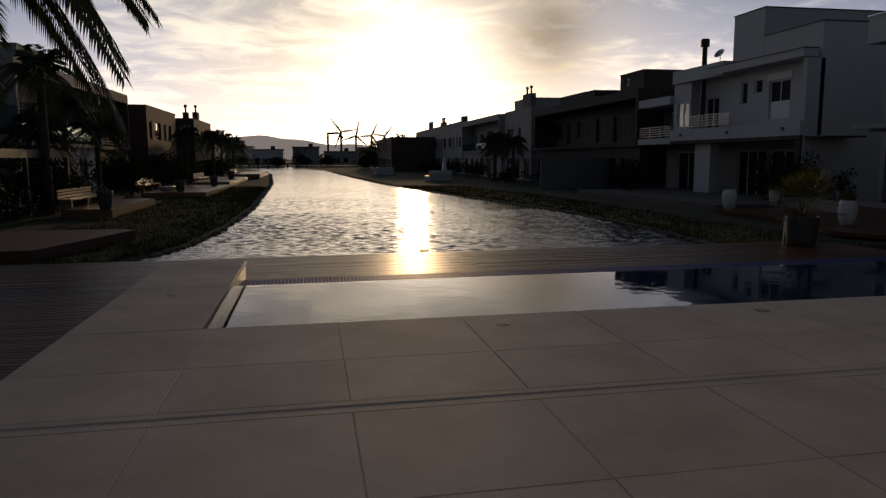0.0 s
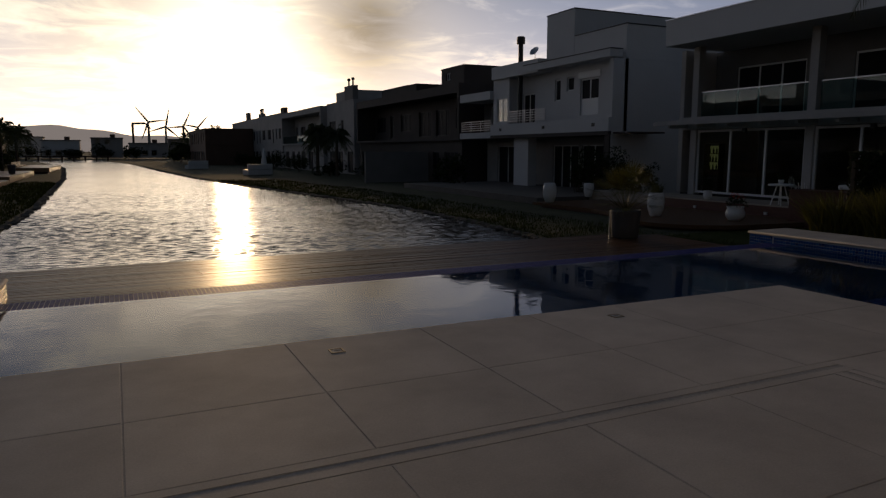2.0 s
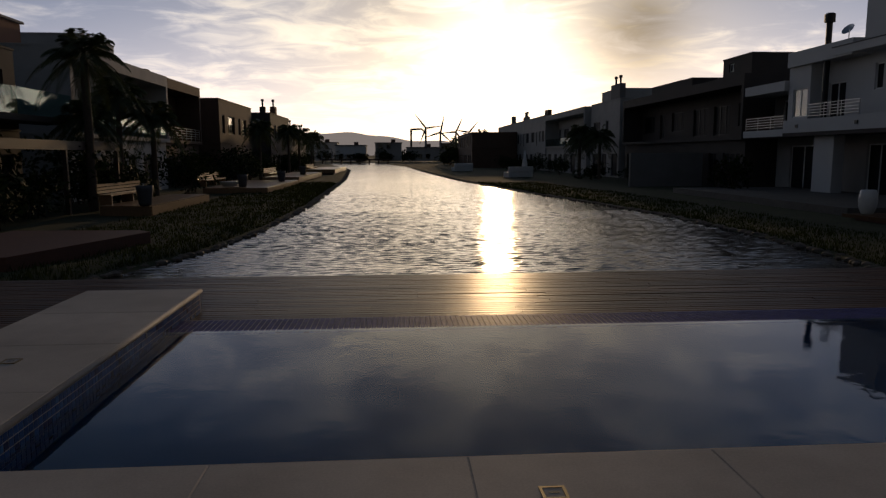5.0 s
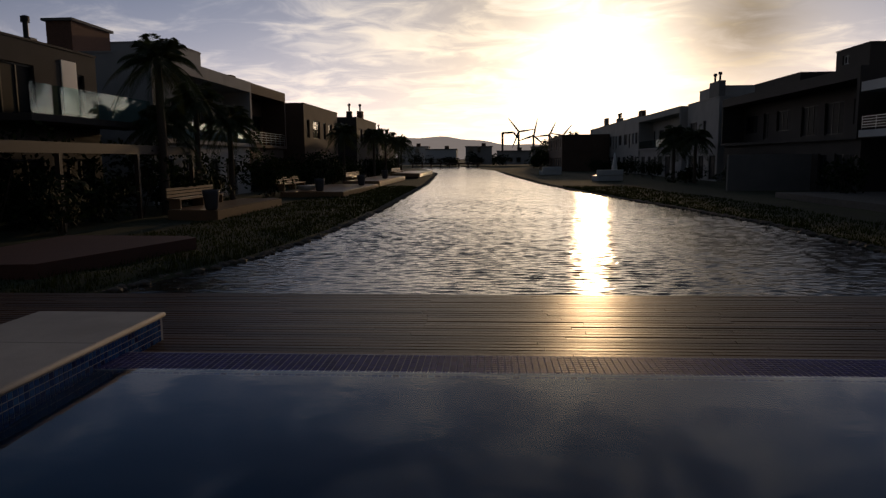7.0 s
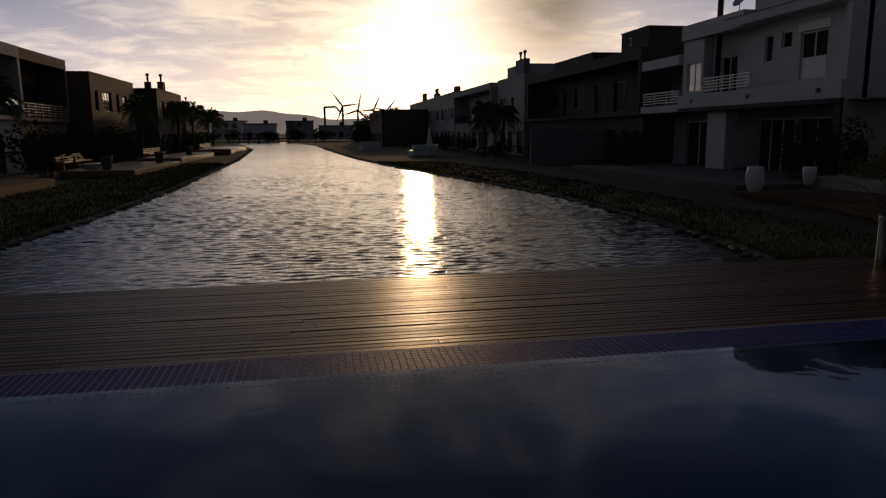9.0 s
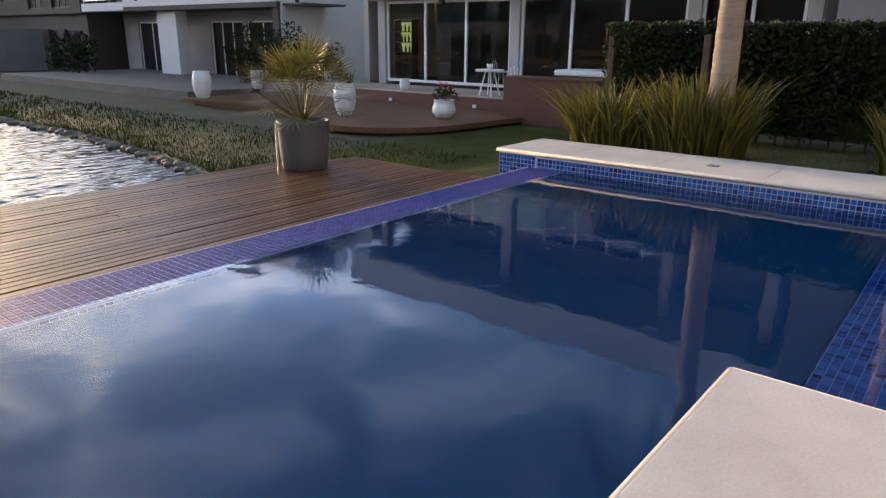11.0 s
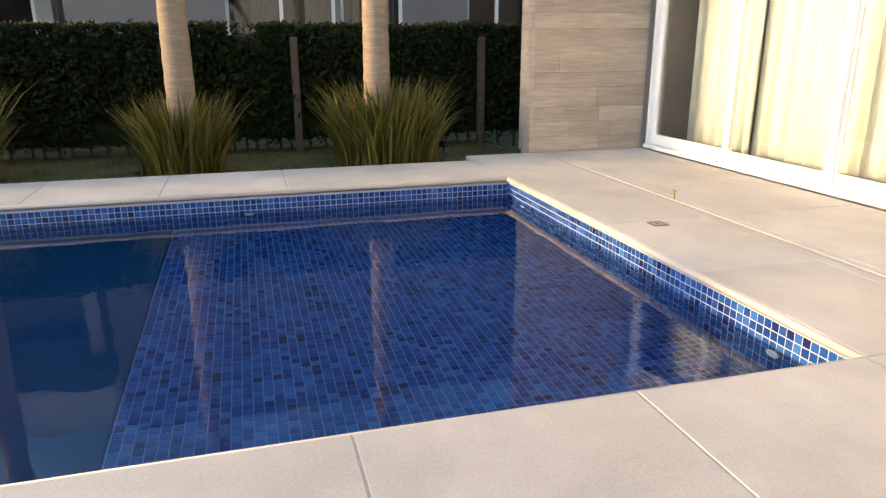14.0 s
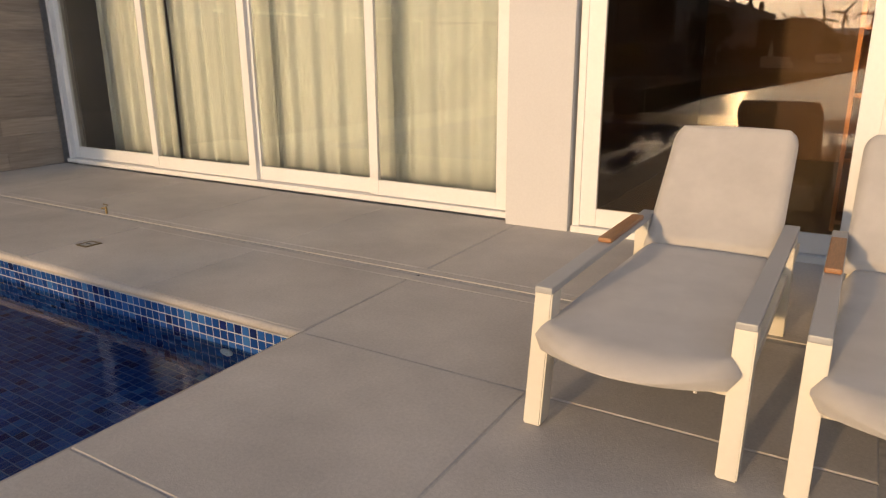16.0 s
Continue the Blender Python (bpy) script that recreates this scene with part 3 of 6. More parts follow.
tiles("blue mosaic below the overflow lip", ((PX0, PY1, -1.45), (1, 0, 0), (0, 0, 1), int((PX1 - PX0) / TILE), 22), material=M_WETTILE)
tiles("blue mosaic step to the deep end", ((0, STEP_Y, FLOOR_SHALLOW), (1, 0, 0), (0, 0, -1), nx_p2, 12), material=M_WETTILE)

bm = bmesh.new()
f0 = [bm.verts.new(p) for p in ((PX0, 0, WATER_Z), (0, 0, WATER_Z), (0, PY0, WATER_Z), (PX1, PY0, WATER_Z), (PX1, PY1 + 0.05, WATER_Z), (PX0, PY1 + 0.05, WATER_Z))]
bm.faces.new(f0)
pool_water = tagged(part("pool_water", bm, M_POOLWATER), "still clear blue pool water reflecting the sky", "water", kind="structure")
bm = bmesh.new()
murk = [[bm.verts.new((x, y, z)) for x in (PX0, PX1)] for y, z in ((STEP_Y + 0.01, FLOOR_SHALLOW + 0.01), (PY1, -0.30))]
for a, b in zip(murk, murk[1:]):
    bm.faces.new((a[0], a[1], b[1], b[0]))
part("deep_water", bm, M_DEEP, pool_water, "darker water of the deep end")

# ---- timber deck ----
frame_bm = bmesh.new()
for y in np.arange(LIP + 0.1, 6.80, 0.6):
    box(-14, 3.85 - max(0, 2.2 * (y - 6.3)), y, y + 0.06, DECK_Z - 0.16, DECK_Z - 0.028, frame_bm)
box(-14, 2.6, 6.84, 6.92, DECK_Z - 0.30, DECK_Z - 0.028, frame_bm)
for y in np.arange(-9, 3.9, 0.6):
    box(-14, -10.02, y, y + 0.06, DECK_Z - 0.16, DECK_Z - 0.028, frame_bm)
deck = tagged(part("deck_floor", frame_bm, M_DARKWOOD), "weathered brown timber decking between pool and canal", "deck", kind="structure")
y = LIP + 0.004
row = 0
while y < 6.88:
    cuts = [-14.0] + [c + rnd.uniform(-0.3, 0.3) + (1.5 if row % 2 else 0) for c in (-11.2, -8.0, -4.8, -1.6, 1.2)] + [3.9 - max(0, 2.2 * (y - 6.35))]
    for x0, x1 in zip(cuts, cuts[1:]):
        slab_piece("deck_board", x0 + 0.002, x1 - 0.002, y, y + 0.092, DECK_Z - 0.026, DECK_Z + rnd.uniform(-0.002, 0.002), M_DECK, deck, 0.006, rnd.gauss(0, 0.0012))
    y += 0.100
    row += 1
y = -9.0
while y < LIP:
    slab_piece("deck_board", -14.0, -10.0, y, y + 0.092, DECK_Z - 0.026, DECK_Z + rnd.uniform(-0.002, 0.002), M_DECK, deck, 0.006, rnd.gauss(0, 0.0012))
    y += 0.100

# ---- own house: glazed wall, pillar, stone wall ----
def window_unit(name, label, x0, x1, z0, z1, y, bars, rail=0.09, deep=0.07, glass=None, foot=0.13):
    """A glazed unit facing +y: outer frame, one sash (stiles, rails, pane) between each pair of bars."""
    w = tagged(thing(name, label, "window", kind="structure"))
    out = bmesh.new()
    box(x0 - 0.001, x1 + 0.001, y - 0.12, y + 0.0, z1 - 0.06, z1, out)
    box(x0 - 0.001, x1 + 0.001, y - 0.14, y + 0.03, z0, z0 + 0.045, out)
    box(x0, x0 + 0.05, y - 0.12, y - 0.002, z0 + 0.045, z1 - 0.06, out)
    box(x1 - 0.05, x1, y - 0.12, y - 0.002, z0 + 0.045, z1 - 0.06, out)
    part("window_frame", out, M_WHITE, w)
    edges = [x0 + 0.05, *bars, x1 - 0.05]
    for i, (a, b) in enumerate(zip(edges, edges[1:])):
        yy = y - 0.010 - (0.045 if i % 2 else 0)
        a2, b2 = a - (0.03 if i else 0), b + (0.03 if i < len(edges) - 2 else 0)
        s = bmesh.new()
        box(a2, a2 + rail, yy - 0.04, yy, z0 + 0.05, z1 - 0.065, s, 0.004)
        box(b2 - rail, b2, yy - 0.04, yy, z0 + 0.05, z1 - 0.065, s, 0.004)
        box(a2 + rail, b2 - rail, yy - 0.04, yy - 0.002, z0 + 0.05, z0 + 0.05 + foot, s, 0.004)
        box(a2 + rail, b2 - rail, yy - 0.04, yy - 0.002, z1 - 0.065 - rail, z1 - 0.065, s, 0.004)
        sash = part("sash", s, M_WHITE, w)
        g = part("pane", box(a2 + rail - 0.005, b2 - rail + 0.005, yy - 0.024, yy - 0.016, z0 + 0.05 + foot - 0.005, z1 - 0.065 - rail + 0.005), glass or M_GLASS, sash)
        g.visible_shadow = False
    return w


def curtain(x0, x1, y, z0, z1, seed, waves):
    """A hanging curtain with soft irregular folds."""
    r = random.Random(seed)
    bm = bmesh.new()
    n = int((x1 - x0) / 0.012)
    ph = [r.uniform(0, 6.28) for _ in range(4)]
    rows = []
    for k, z in enumerate((z0, z0 + 0.5, z0 + 1.2, z1)):
        row = []
        for i in range(n + 1):
            x = x0 + (x1 - x0) * i / n
            a = 0.026 * math.sin(x * waves + ph[0] + 0.9 * math.sin(x * 2.1 + ph[1])) + 0.010 * math.sin(x * waves * 1.9 + ph[2] + 0.1 * k)
            row.append(bm.verts.new((x + 0.01 * math.sin(x * waves + k * 0.25), y + a * (1.0 - 0.12 * k), z + (0.006 * math.sin(x * waves * 0.7 + ph[3]) if k == 0 else 0))))
        rows.append(row)
    for a, b in zip(rows, rows[1:]):
        for i in range(n):
            bm.faces.new((a[i], a[i + 1], b[i + 1], b[i]))
    ob = part("curtain", bm, M_CURTAIN, smooth=True)
    mod = ob.modifiers.new("cloth", "SOLIDIFY")
    mod.thickness = 0.002
    return tagged(ob, "floor-length cream curtain hanging in soft folds behind glass", "curtain", group="curtains of the glazed wall")


TOP = 3.0
wall = bmesh.new()
box(0.09, 6.05, -6.30, WALL_Y, TOP - 0.15, 3.6, wall)
box(-2.75, 0.09, -6.30, WALL_Y, TOP - 0.15, 3.6, wall)
box(0.09, 6.05, -6.30, WALL_Y - 0.14, -0.3, 0.02, wall)
box(-2.75, -2.30, -6.30, WALL_Y + 0.05, -0.05, TOP - 0.15, wall)
box(-3.0, -2.75, -9.3, WALL_Y + 0.05, -0.05, 3.6, wall)
box(-10.2, -3.0, -9.3, -9.0, -0.05, 3.6, wall)
box(-10.4, -10.2, -9.3, -8.2, -0.05, 3.6, wall)
tagged(part("wall_house", wall, M_PLASTER), "white rendered house wall with wide glazed openings", "wall", kind="structure")
pillar = box(-0.41, 0.09, -6.3, -5.88, 0.0, TOP - 0.15, None, 0.006)
tagged(part("wall_pillar", pillar, M_PLASTER), "white rendered pillar between the glazed openings", "pillar", kind="structure")
tagged(part("wall_upper", box(-10.4, 6.4, -14, -5.9, 3.6, 7.0), M_PLASTER), "white rendered upper storey of the house", "wall", kind="structure")
tagged(part("ceiling_porch", box(-10.2, -3.0, -9.0, -5.9, 3.56, 3.597), M_WHITE), "white porch ceiling", "ceiling", kind="structure")
window_unit("window_1", "white sliding glass doors with four panels and cream curtains behind", 0.10, 5.96, 0.02, TOP - 0.15, WALL_Y, (1.44, 2.88, 4.37))
window_unit("window_2", "white framed glass door reflecting the canal", -2.30, -0.43, 0.0, TOP - 0.15, -5.93, (), rail=0.12, glass=M_TINT, foot=0.13)
for i, (a, b) in enumerate(((0.12, 1.43), (1.43, 2.87), (2.87, 4.36), (4.36, 5.55))):
    curtain(a, b, -6.36, 0.06, TOP - 0.15, 10 + i, 21 + 2 * i)
# rooms behind the glass
room = bmesh.new()
box(-2.75, 6.05, -11.0, -6.3, -0.1, 0.0, room)
box(-0.35, 6.3, -11.2, -11.0, 0, 3.5, room)
box(-0.35, -0.15, -11.0, -6.3, 0, 3.5, room)
box(6.05, 6.3, -11.0, -6.3, 0, 3.5, room)
box(-3.0, 6.3, -11.2, -6.3, 3.5, 3.59, room)
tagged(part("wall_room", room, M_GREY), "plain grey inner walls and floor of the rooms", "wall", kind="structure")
# dark sheets added over the room walls: the unlit interior put into colour
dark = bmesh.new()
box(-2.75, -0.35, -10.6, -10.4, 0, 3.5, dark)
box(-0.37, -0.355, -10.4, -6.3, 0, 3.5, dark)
tagged(part("wall_lounge", dark, M_DARKWOOD), "dark sheets standing for the unlit room behind the glass door", "wall", kind="structure")
cab = thing("shelf_unit", "light timber shelf unit standing inside the glass door", "shelf", (-2.5, -7.2, 0))
for k, x in enumerate((0.0, 0.42)):
    part("side_panel", box(x, x + 0.03, 0, 0.35, 0, 2.3, None, 0.003), M_WOODARM, cab)
for z in (0.05, 0.5, 0.95, 1.4, 1.85, 2.27):
    part("shelf", box(0.03, 0.42, 0, 0.34, z, z + 0.03, None, 0.003), M_WOODARM, cab)
part("back_panel", box(0.03, 0.42, 0, 0.012, 0.08, 2.27), M_WOODARM, cab)

# stone wall built of courses of slabs
stone = tagged(part("wall_stone", box(6.09, 6.42, -9.3, -4.41, -0.4, 7.0), M_SEAM), "beige travertine clad garden wall beside the house", "wall", kind="structure")
r2 = random.Random(8)
z = 0.0
while z < 3.4:
    hgt = r2.choice((0.19, 0.24, 0.29))
    y = -5.985
    while y < -4.42:
        y2 = min(y + r2.uniform(0.45, 0.95), -4.40)
        if -4.40 - y2 < 0.2:
            y2 = -4.40
        slab_bm = box(6.05, 6.092, y + 0.001, y2 - 0.001, z + 0.001, z + hgt - 0.001, None, 0.002)
        part("stone_slab", slab_bm, M_STONE, stone)
        y = y2
    part("stone_slab", box(6.052, 6.42, -4.412, -4.37, z + 0.001, z + hgt - 0.001, None, 0.002), M_STONE, stone)
    z += hgt


# ---- loungers ----
def lounger(where, turn=0.0):
    """Local axes: foot end at y=0 and +y towards the head; x across, 0.72 wide."""
    t = thing("sun_lounger", "cream cushioned sun lounger with white metal frame, backrest raised", "sun lounger", where, turn, "loungers on the patio")
    W, H = 0.72, 0.50
    for sx in (0, 1):
        x0 = 0.0 if sx == 0 else W - 0.065
        leg = bmesh.new()
        q = ((0.0, 0), (0.085, 0), (0.165, H - 0.02), (0.075, H - 0.02))
        a = [leg.verts.new((x0, y, z)) for y, z in q]
        b = [leg.verts.new((x0 + 0.065, y, z)) for y, z in q]
        leg.faces.new(a), leg.faces.new(list(reversed(b)))
        for i in range(4):
            leg.faces.new((a[i], b[i], b[(i + 1) % 4], a[(i + 1) % 4]))
        bmesh.ops.recalc_face_normals(leg, faces=leg.faces[:])
        bmesh.ops.bevel(leg, geom=leg.edges[:], offset=0.005, segments=2, affect="EDGES")
        part("leg", leg, M_FRAME, t)
        rear = bmesh.new()
        box(x0, x0 + 0.065, 1.30, 1.38, 0.0, H - 0.02, rear, 0.005)
        part("leg", rear, M_FRAME, t)
        arm = part("arm", box(x0, x0 + 0.065, 0.07, 1.44, H - 0.025, H, None, 0.006), M_FRAMEGREY, t)
        if sx == 0:
            part("armrest_pad", box(x0 + 0.003, x0 + 0.062, 0.72, 1.22, H + 0.001, H + 0.022, None, 0.007), M_WOODARM, arm, "oiled brown wooden armrest pad")
        part("side_rail", box(x0 + 0.012 if sx == 0 else x0 - 0.01, x0 + 0.07 if sx == 0 else x0 + 0.05, 0.10, 1.92, 0.255, 0.30, None, 0.006), M_FRAME, t)
    part("cross_bar", box(0.06, W - 0.06, 0.09, 0.13, 0.24, 0.29, None, 0.006), M_FRAME, t)
    part("cross_bar", box(0.06, W - 0.06, 1.32, 1.36, 0.24, 0.29, None, 0.006), M_FRAME, t)

    def pad(name, pts, thick, w0, w1, parent, squeeze=1.0, nose=0.0):
        """A cushion swept along (y, z) points, rounded in plan at its far ends."""
        own = bmesh.new()
        n, m = 26, 22
        ys = np.linspace(0, 1, n)
        P = np.array(pts, float)
        s = np.concatenate([[0], np.cumsum(np.linalg.norm(np.diff(P, axis=0), axis=1))])
        s /= s[-1]
        top, bot = [], []
        for v in ys:
            cy, cz = np.interp(v, s, P[:, 0]), np.interp(v, s, P[:, 1])
            dy, dz = np.interp(min(v + 0.01, 1), s, P[:, 0]) - np.interp(max(v - 0.01, 0), s, P[:, 0]), np.interp(min(v + 0.01, 1), s, P[:, 1]) - np.interp(max(v - 0.01, 0), s, P[:, 1])
            ln = math.hypot(dy, dz)
            ny, nz = -dz / ln, dy / ln
            half = w0 + (w1 - w0) * v
            endr = min(1.0, min(v * (1.0 if nose == 0 else 30), (1 - v)) / 0.10)
            if nose == 0:
                endr = min(1.0, (1 - v) / 0.14) if squeeze else 1.0
            half *= 0.80 + 0.20 * math.sqrt(max(0.0, 1 - (1 - endr) ** 2))
            rt, rb = [], []
            for k in range(m + 1):
                uu = -1 + 2 * k / m
                edge = max(0.0, 1 - abs(uu)) * half / 0.03
                puff = math.sqrt(max(0.0, 1 - (1 - min(1, edge)) ** 2))
                fore = math.sqrt(max(0.0, 1 - (1 - min(1, min(v, 1 - v) / 0.025)) ** 2))
                hgt = thick / 2 * puff * fore
                bow = -nose * (1 - uu * uu) * (1 - v) ** 6
                x = W / 2 + uu * half
                rt.append(own.verts.new((x, cy + ny * hgt + bow, cz + nz * hgt + 0.006 * math.cos(uu * 1.4))))
                rb.append(own.verts.new((x, cy - ny * hgt + bow, cz - nz * hgt)))
            top.append(rt), bot.append(rb)
        for g, flip in ((top, False), (bot, True)):
            for i in range(n - 1):
                for k in range(m):
                    q = (g[i][k], g[i][k + 1], g[i + 1][k + 1], g[i + 1][k])
                    own.faces.new(tuple(reversed(q)) if flip else q)
        for seq in ([(top[0][k], bot[0][k]) for k in range(m + 1)], [(top[-1][k], bot[-1][k]) for k in range(m + 1)],
                    [(top[i][0], bot[i][0]) for i in range(n)], [(top[i][-1], bot[i][-1]) for i in range(n)]):
            for (a, b), (c, d) in zip(seq, seq[1:]):
                own.faces.new((a, b, d, c))
        bmesh.ops.remove_doubles(own, verts=own.verts[:], dist=0.0004)
        bmesh.ops.recalc_face_normals(own, faces=own.faces[:])
        return part(name, own, M_CUSHION, parent, smooth=True)

    seat = pad("seat_cushion", [(-0.03, 0.340), (0.5, 0.345), (1.27, 0.345)], 0.085, 0.335, 0.288, t, squeeze=0, nose=0.14)
    back = pad("back_cushion", [(1.25, 0.36), (1.36, 0.47), (1.58, 0.72), (1.74, 0.90)], 0.075, 0.300, 0.290, t)
    part("sling", box(0.07, W - 0.07, 0.12, 1.30, 0.286, 0.299), M_FRAMEGREY, t)
    brace = bmesh.new()
    for x in (0.09, W - 0.12):
        rod((x, 1.29, 0.29), (x, 1.76, 0.84), 0.014, bm=brace)
    rod((0.09, 1.76, 0.84), (W - 0.12, 1.76, 0.84), 0.014, bm=brace)
    rod((W / 2, 1.6, 0.66), (W / 2, 1.84, 0.28), 0.010, bm=brace)
    part("back_frame", brace, M_FRAME, t)
    for x in (0.23, 0.55):
        part("tie_tape", box(x, x + 0.012, 0.10, 0.112, 0.22, 0.31), M_CUSHION, seat)
    return t


M_FRAME = mat("cream_coated_metal", (0.70, 0.66, 0.56), 0.4, grain=0.02, patch=0.04)
M_FRAMEGREY = mat("grey_coated_metal", (0.42, 0.42, 0.41), 0.45, grain=0.02, patch=0.04)
lounger((-1.26, -3.27, 0), 180)
lounger((-2.11, -3.27, 0), 180)


# ---- small fittings on the paving ----
def floor_box(x, y, turn=0):
    b = thing("floor_box", "small square brass floor box let into the paving", "floor box", (x, y, 0.002), turn, "floor boxes round the pool")
    fr = bmesh.new()
    for q in ((-0.06, 0.06, -0.06, -0.045), (-0.06, 0.06, 0.045, 0.06), (-0.06, -0.045, -0.045, 0.045), (0.045, 0.06, -0.045, 0.045)):
        box(*q, -0.006, 0.004, fr)
    part("rim", fr, M_BRASS, b)
    part("lid", box(-0.043, 0.043, -0.043, 0.043, -0.006, 0.002, None, 0.001), M_SEAM, b)
    part("slot", box(-0.025, 0.025, -0.006, 0.006, 0.001, 0.0035), M_BLACK, b)


for x, y in ((-5.78, -0.41), (-2.89, -0.42), (2.35, -3.92), (5.06, 1.78), (-9.34, 1.87)):
    floor_box(x, y)
tap = thing("garden_tap", "small bronze tap standing on the paving drain", "tap", (3.10, -4.56, 0))
part("stem", rod((0, 0, -0.01), (0, 0, 0.06), 0.009), M_BRASS, tap)
part("spout", rod((0, 0, 0.055), (0.035, 0.02, 0.045), 0.007), M_BRASS, tap)
part("handle", rod((-0.025, 0, 0.075), (0.03, 0, 0.08), 0.006), M_BRASS, tap)


def pool_fitting(where, turn):
    p = thing("pool_light", "round pale underwater fitting on the pool wall", "pool fitting", where, turn, "pool wall fittings")
    own = lathe([(0.045, 0), (0.045, 0.008), (0.034, 0.014), (0.030, 0.010), (0.012, 0.010)], 24)
    own.transform(pose(0, 0, 0, -90, 0, 0))
    part("ring", own, M_WHITE, p, smooth=True)
    return p


pool_fitting((0.55, PY0 + 0.004, -0.29), 0)
pool_fitting((4.10, PY0 + 0.004, -0.29), 0)
pool_fitting((PX1 - 0.004, -0.85, -0.29), 90)

# ---- houses along the canal ----
def house_base(name, label, x, ya, yb, side, turn=0.0, z=-1.0):
    """Local axes: x along the canal front, y away from the canal, z up. side +1: right bank, -1: left bank."""
    if side > 0:
        return thing(name, label, "house", (x, yb, z), -90 + turn, "houses along the canal")
    return thing(name, label, "house", (x, ya, z), 90 + turn, "houses along the canal")


def glazed(parent, u0, u1, z0, z1, d, bars=1, frame=0.07, m=None, glass=None):
    """A window in a wall opening: frame with bars, and a pane."""
    bm = bmesh.new()
    box(u0, u1, d, d + 0.08, z0, z0 + frame, bm)
    box(u0, u1, d, d + 0.08, z1 - frame, z1, bm)
    n = bars + 1
    for i in range(n + 1):
        c = u0 + (u1 - u0 - frame) * i / n
        box(c, c + frame, d + 0.002, d + 0.078, z0 + frame, z1 - frame, bm)
    w = part("window", bm, m or M_WHITE, parent)
    part("pane", box(u0 + 0.03, u1 - 0.03, d + 0.03, d + 0.04, z0 + 0.03, z1 - 0.03), glass or M_GLASS, w)
    return w


def volume(parent, name, length, depth, z0, z1, m, holes=(), u=0.0, d=0.0, thick=0.25, frames=None, glass=None):
    """A hollow storey: front wall with openings, two sides, back, floor and roof slab."""
    bm = bmesh.new()
    wall_sheet(length, z1 - z0, thick, [(a - u, b - u, c - z0, e - z0) for a, b, c, e in holes], bm, Matrix.Translation((u, d, z0)))
    box(u, u + thick, d + thick, d + depth, z0, z1, bm)
    box(u + length - thick, u + length, d + thick, d + depth, z0, z1, bm)
    box(u + thick, u + length - thick, d + depth - thick, d + depth, z0, z1, bm)
    box(u + thick, u + length - thick, d + thick, d + depth - thick, z0, z0 + 0.15, bm)
    part(name, bm, m, parent)
    roof = bmesh.new()
    box(u - 0.04, u + length + 0.04, d - 0.04, d + depth + 0.04, z1 + 0.003, z1 + 0.09, roof)
    part("roof", roof, m, parent)
    for a, b, c, e in holes:
        glazed(parent, a, b, c, e, d + 0.10, bars=1 if b - a < 2.2 else 2, m=frames, glass=glass)


def chimney(parent, u, d, z0, h, w=0.7, m=None, pots=1):
    c = part("chimney", box(u, u + w, d, d + 0.6, z0, z0 + h, None, 0.01), m or M_BROWN, parent)
    for i in range(pots):
        x = u + w * (i + 0.5) / pots
        own = rod((x, d + 0.3, z0 + h), (x, d + 0.3, z0 + h + 0.7), 0.10, segments=10)
        cowl = lathe([(0.17, 0), (0.17, 0.22), (0.10, 0.26)], 10)
        cowl.transform(Matrix.Translation((x, d + 0.3, z0 + h + 0.6)))
        join(own, cowl)
        part("flue", own, M_BLACK, c)


def railing(parent, u0, u1, d, z0, h=1.0, bars=4):
    bm = bmesh.new()
    for k in range(bars + 1):
        z = z0 + h * (k + 1) / (bars + 1)
        rod((u0, d, z), (u1, d, z), 0.018, bm=bm, segments=6)
    n = max(1, int((u1 - u0) / 1.1))
    for i in range(n + 1):
        u = u0 + (u1 - u0) * i / n
        rod((u, d, z0), (u, d, z0 + h), 0.022, bm=bm, segments=6)
    return part("railing", bm, M_STEEL, parent)


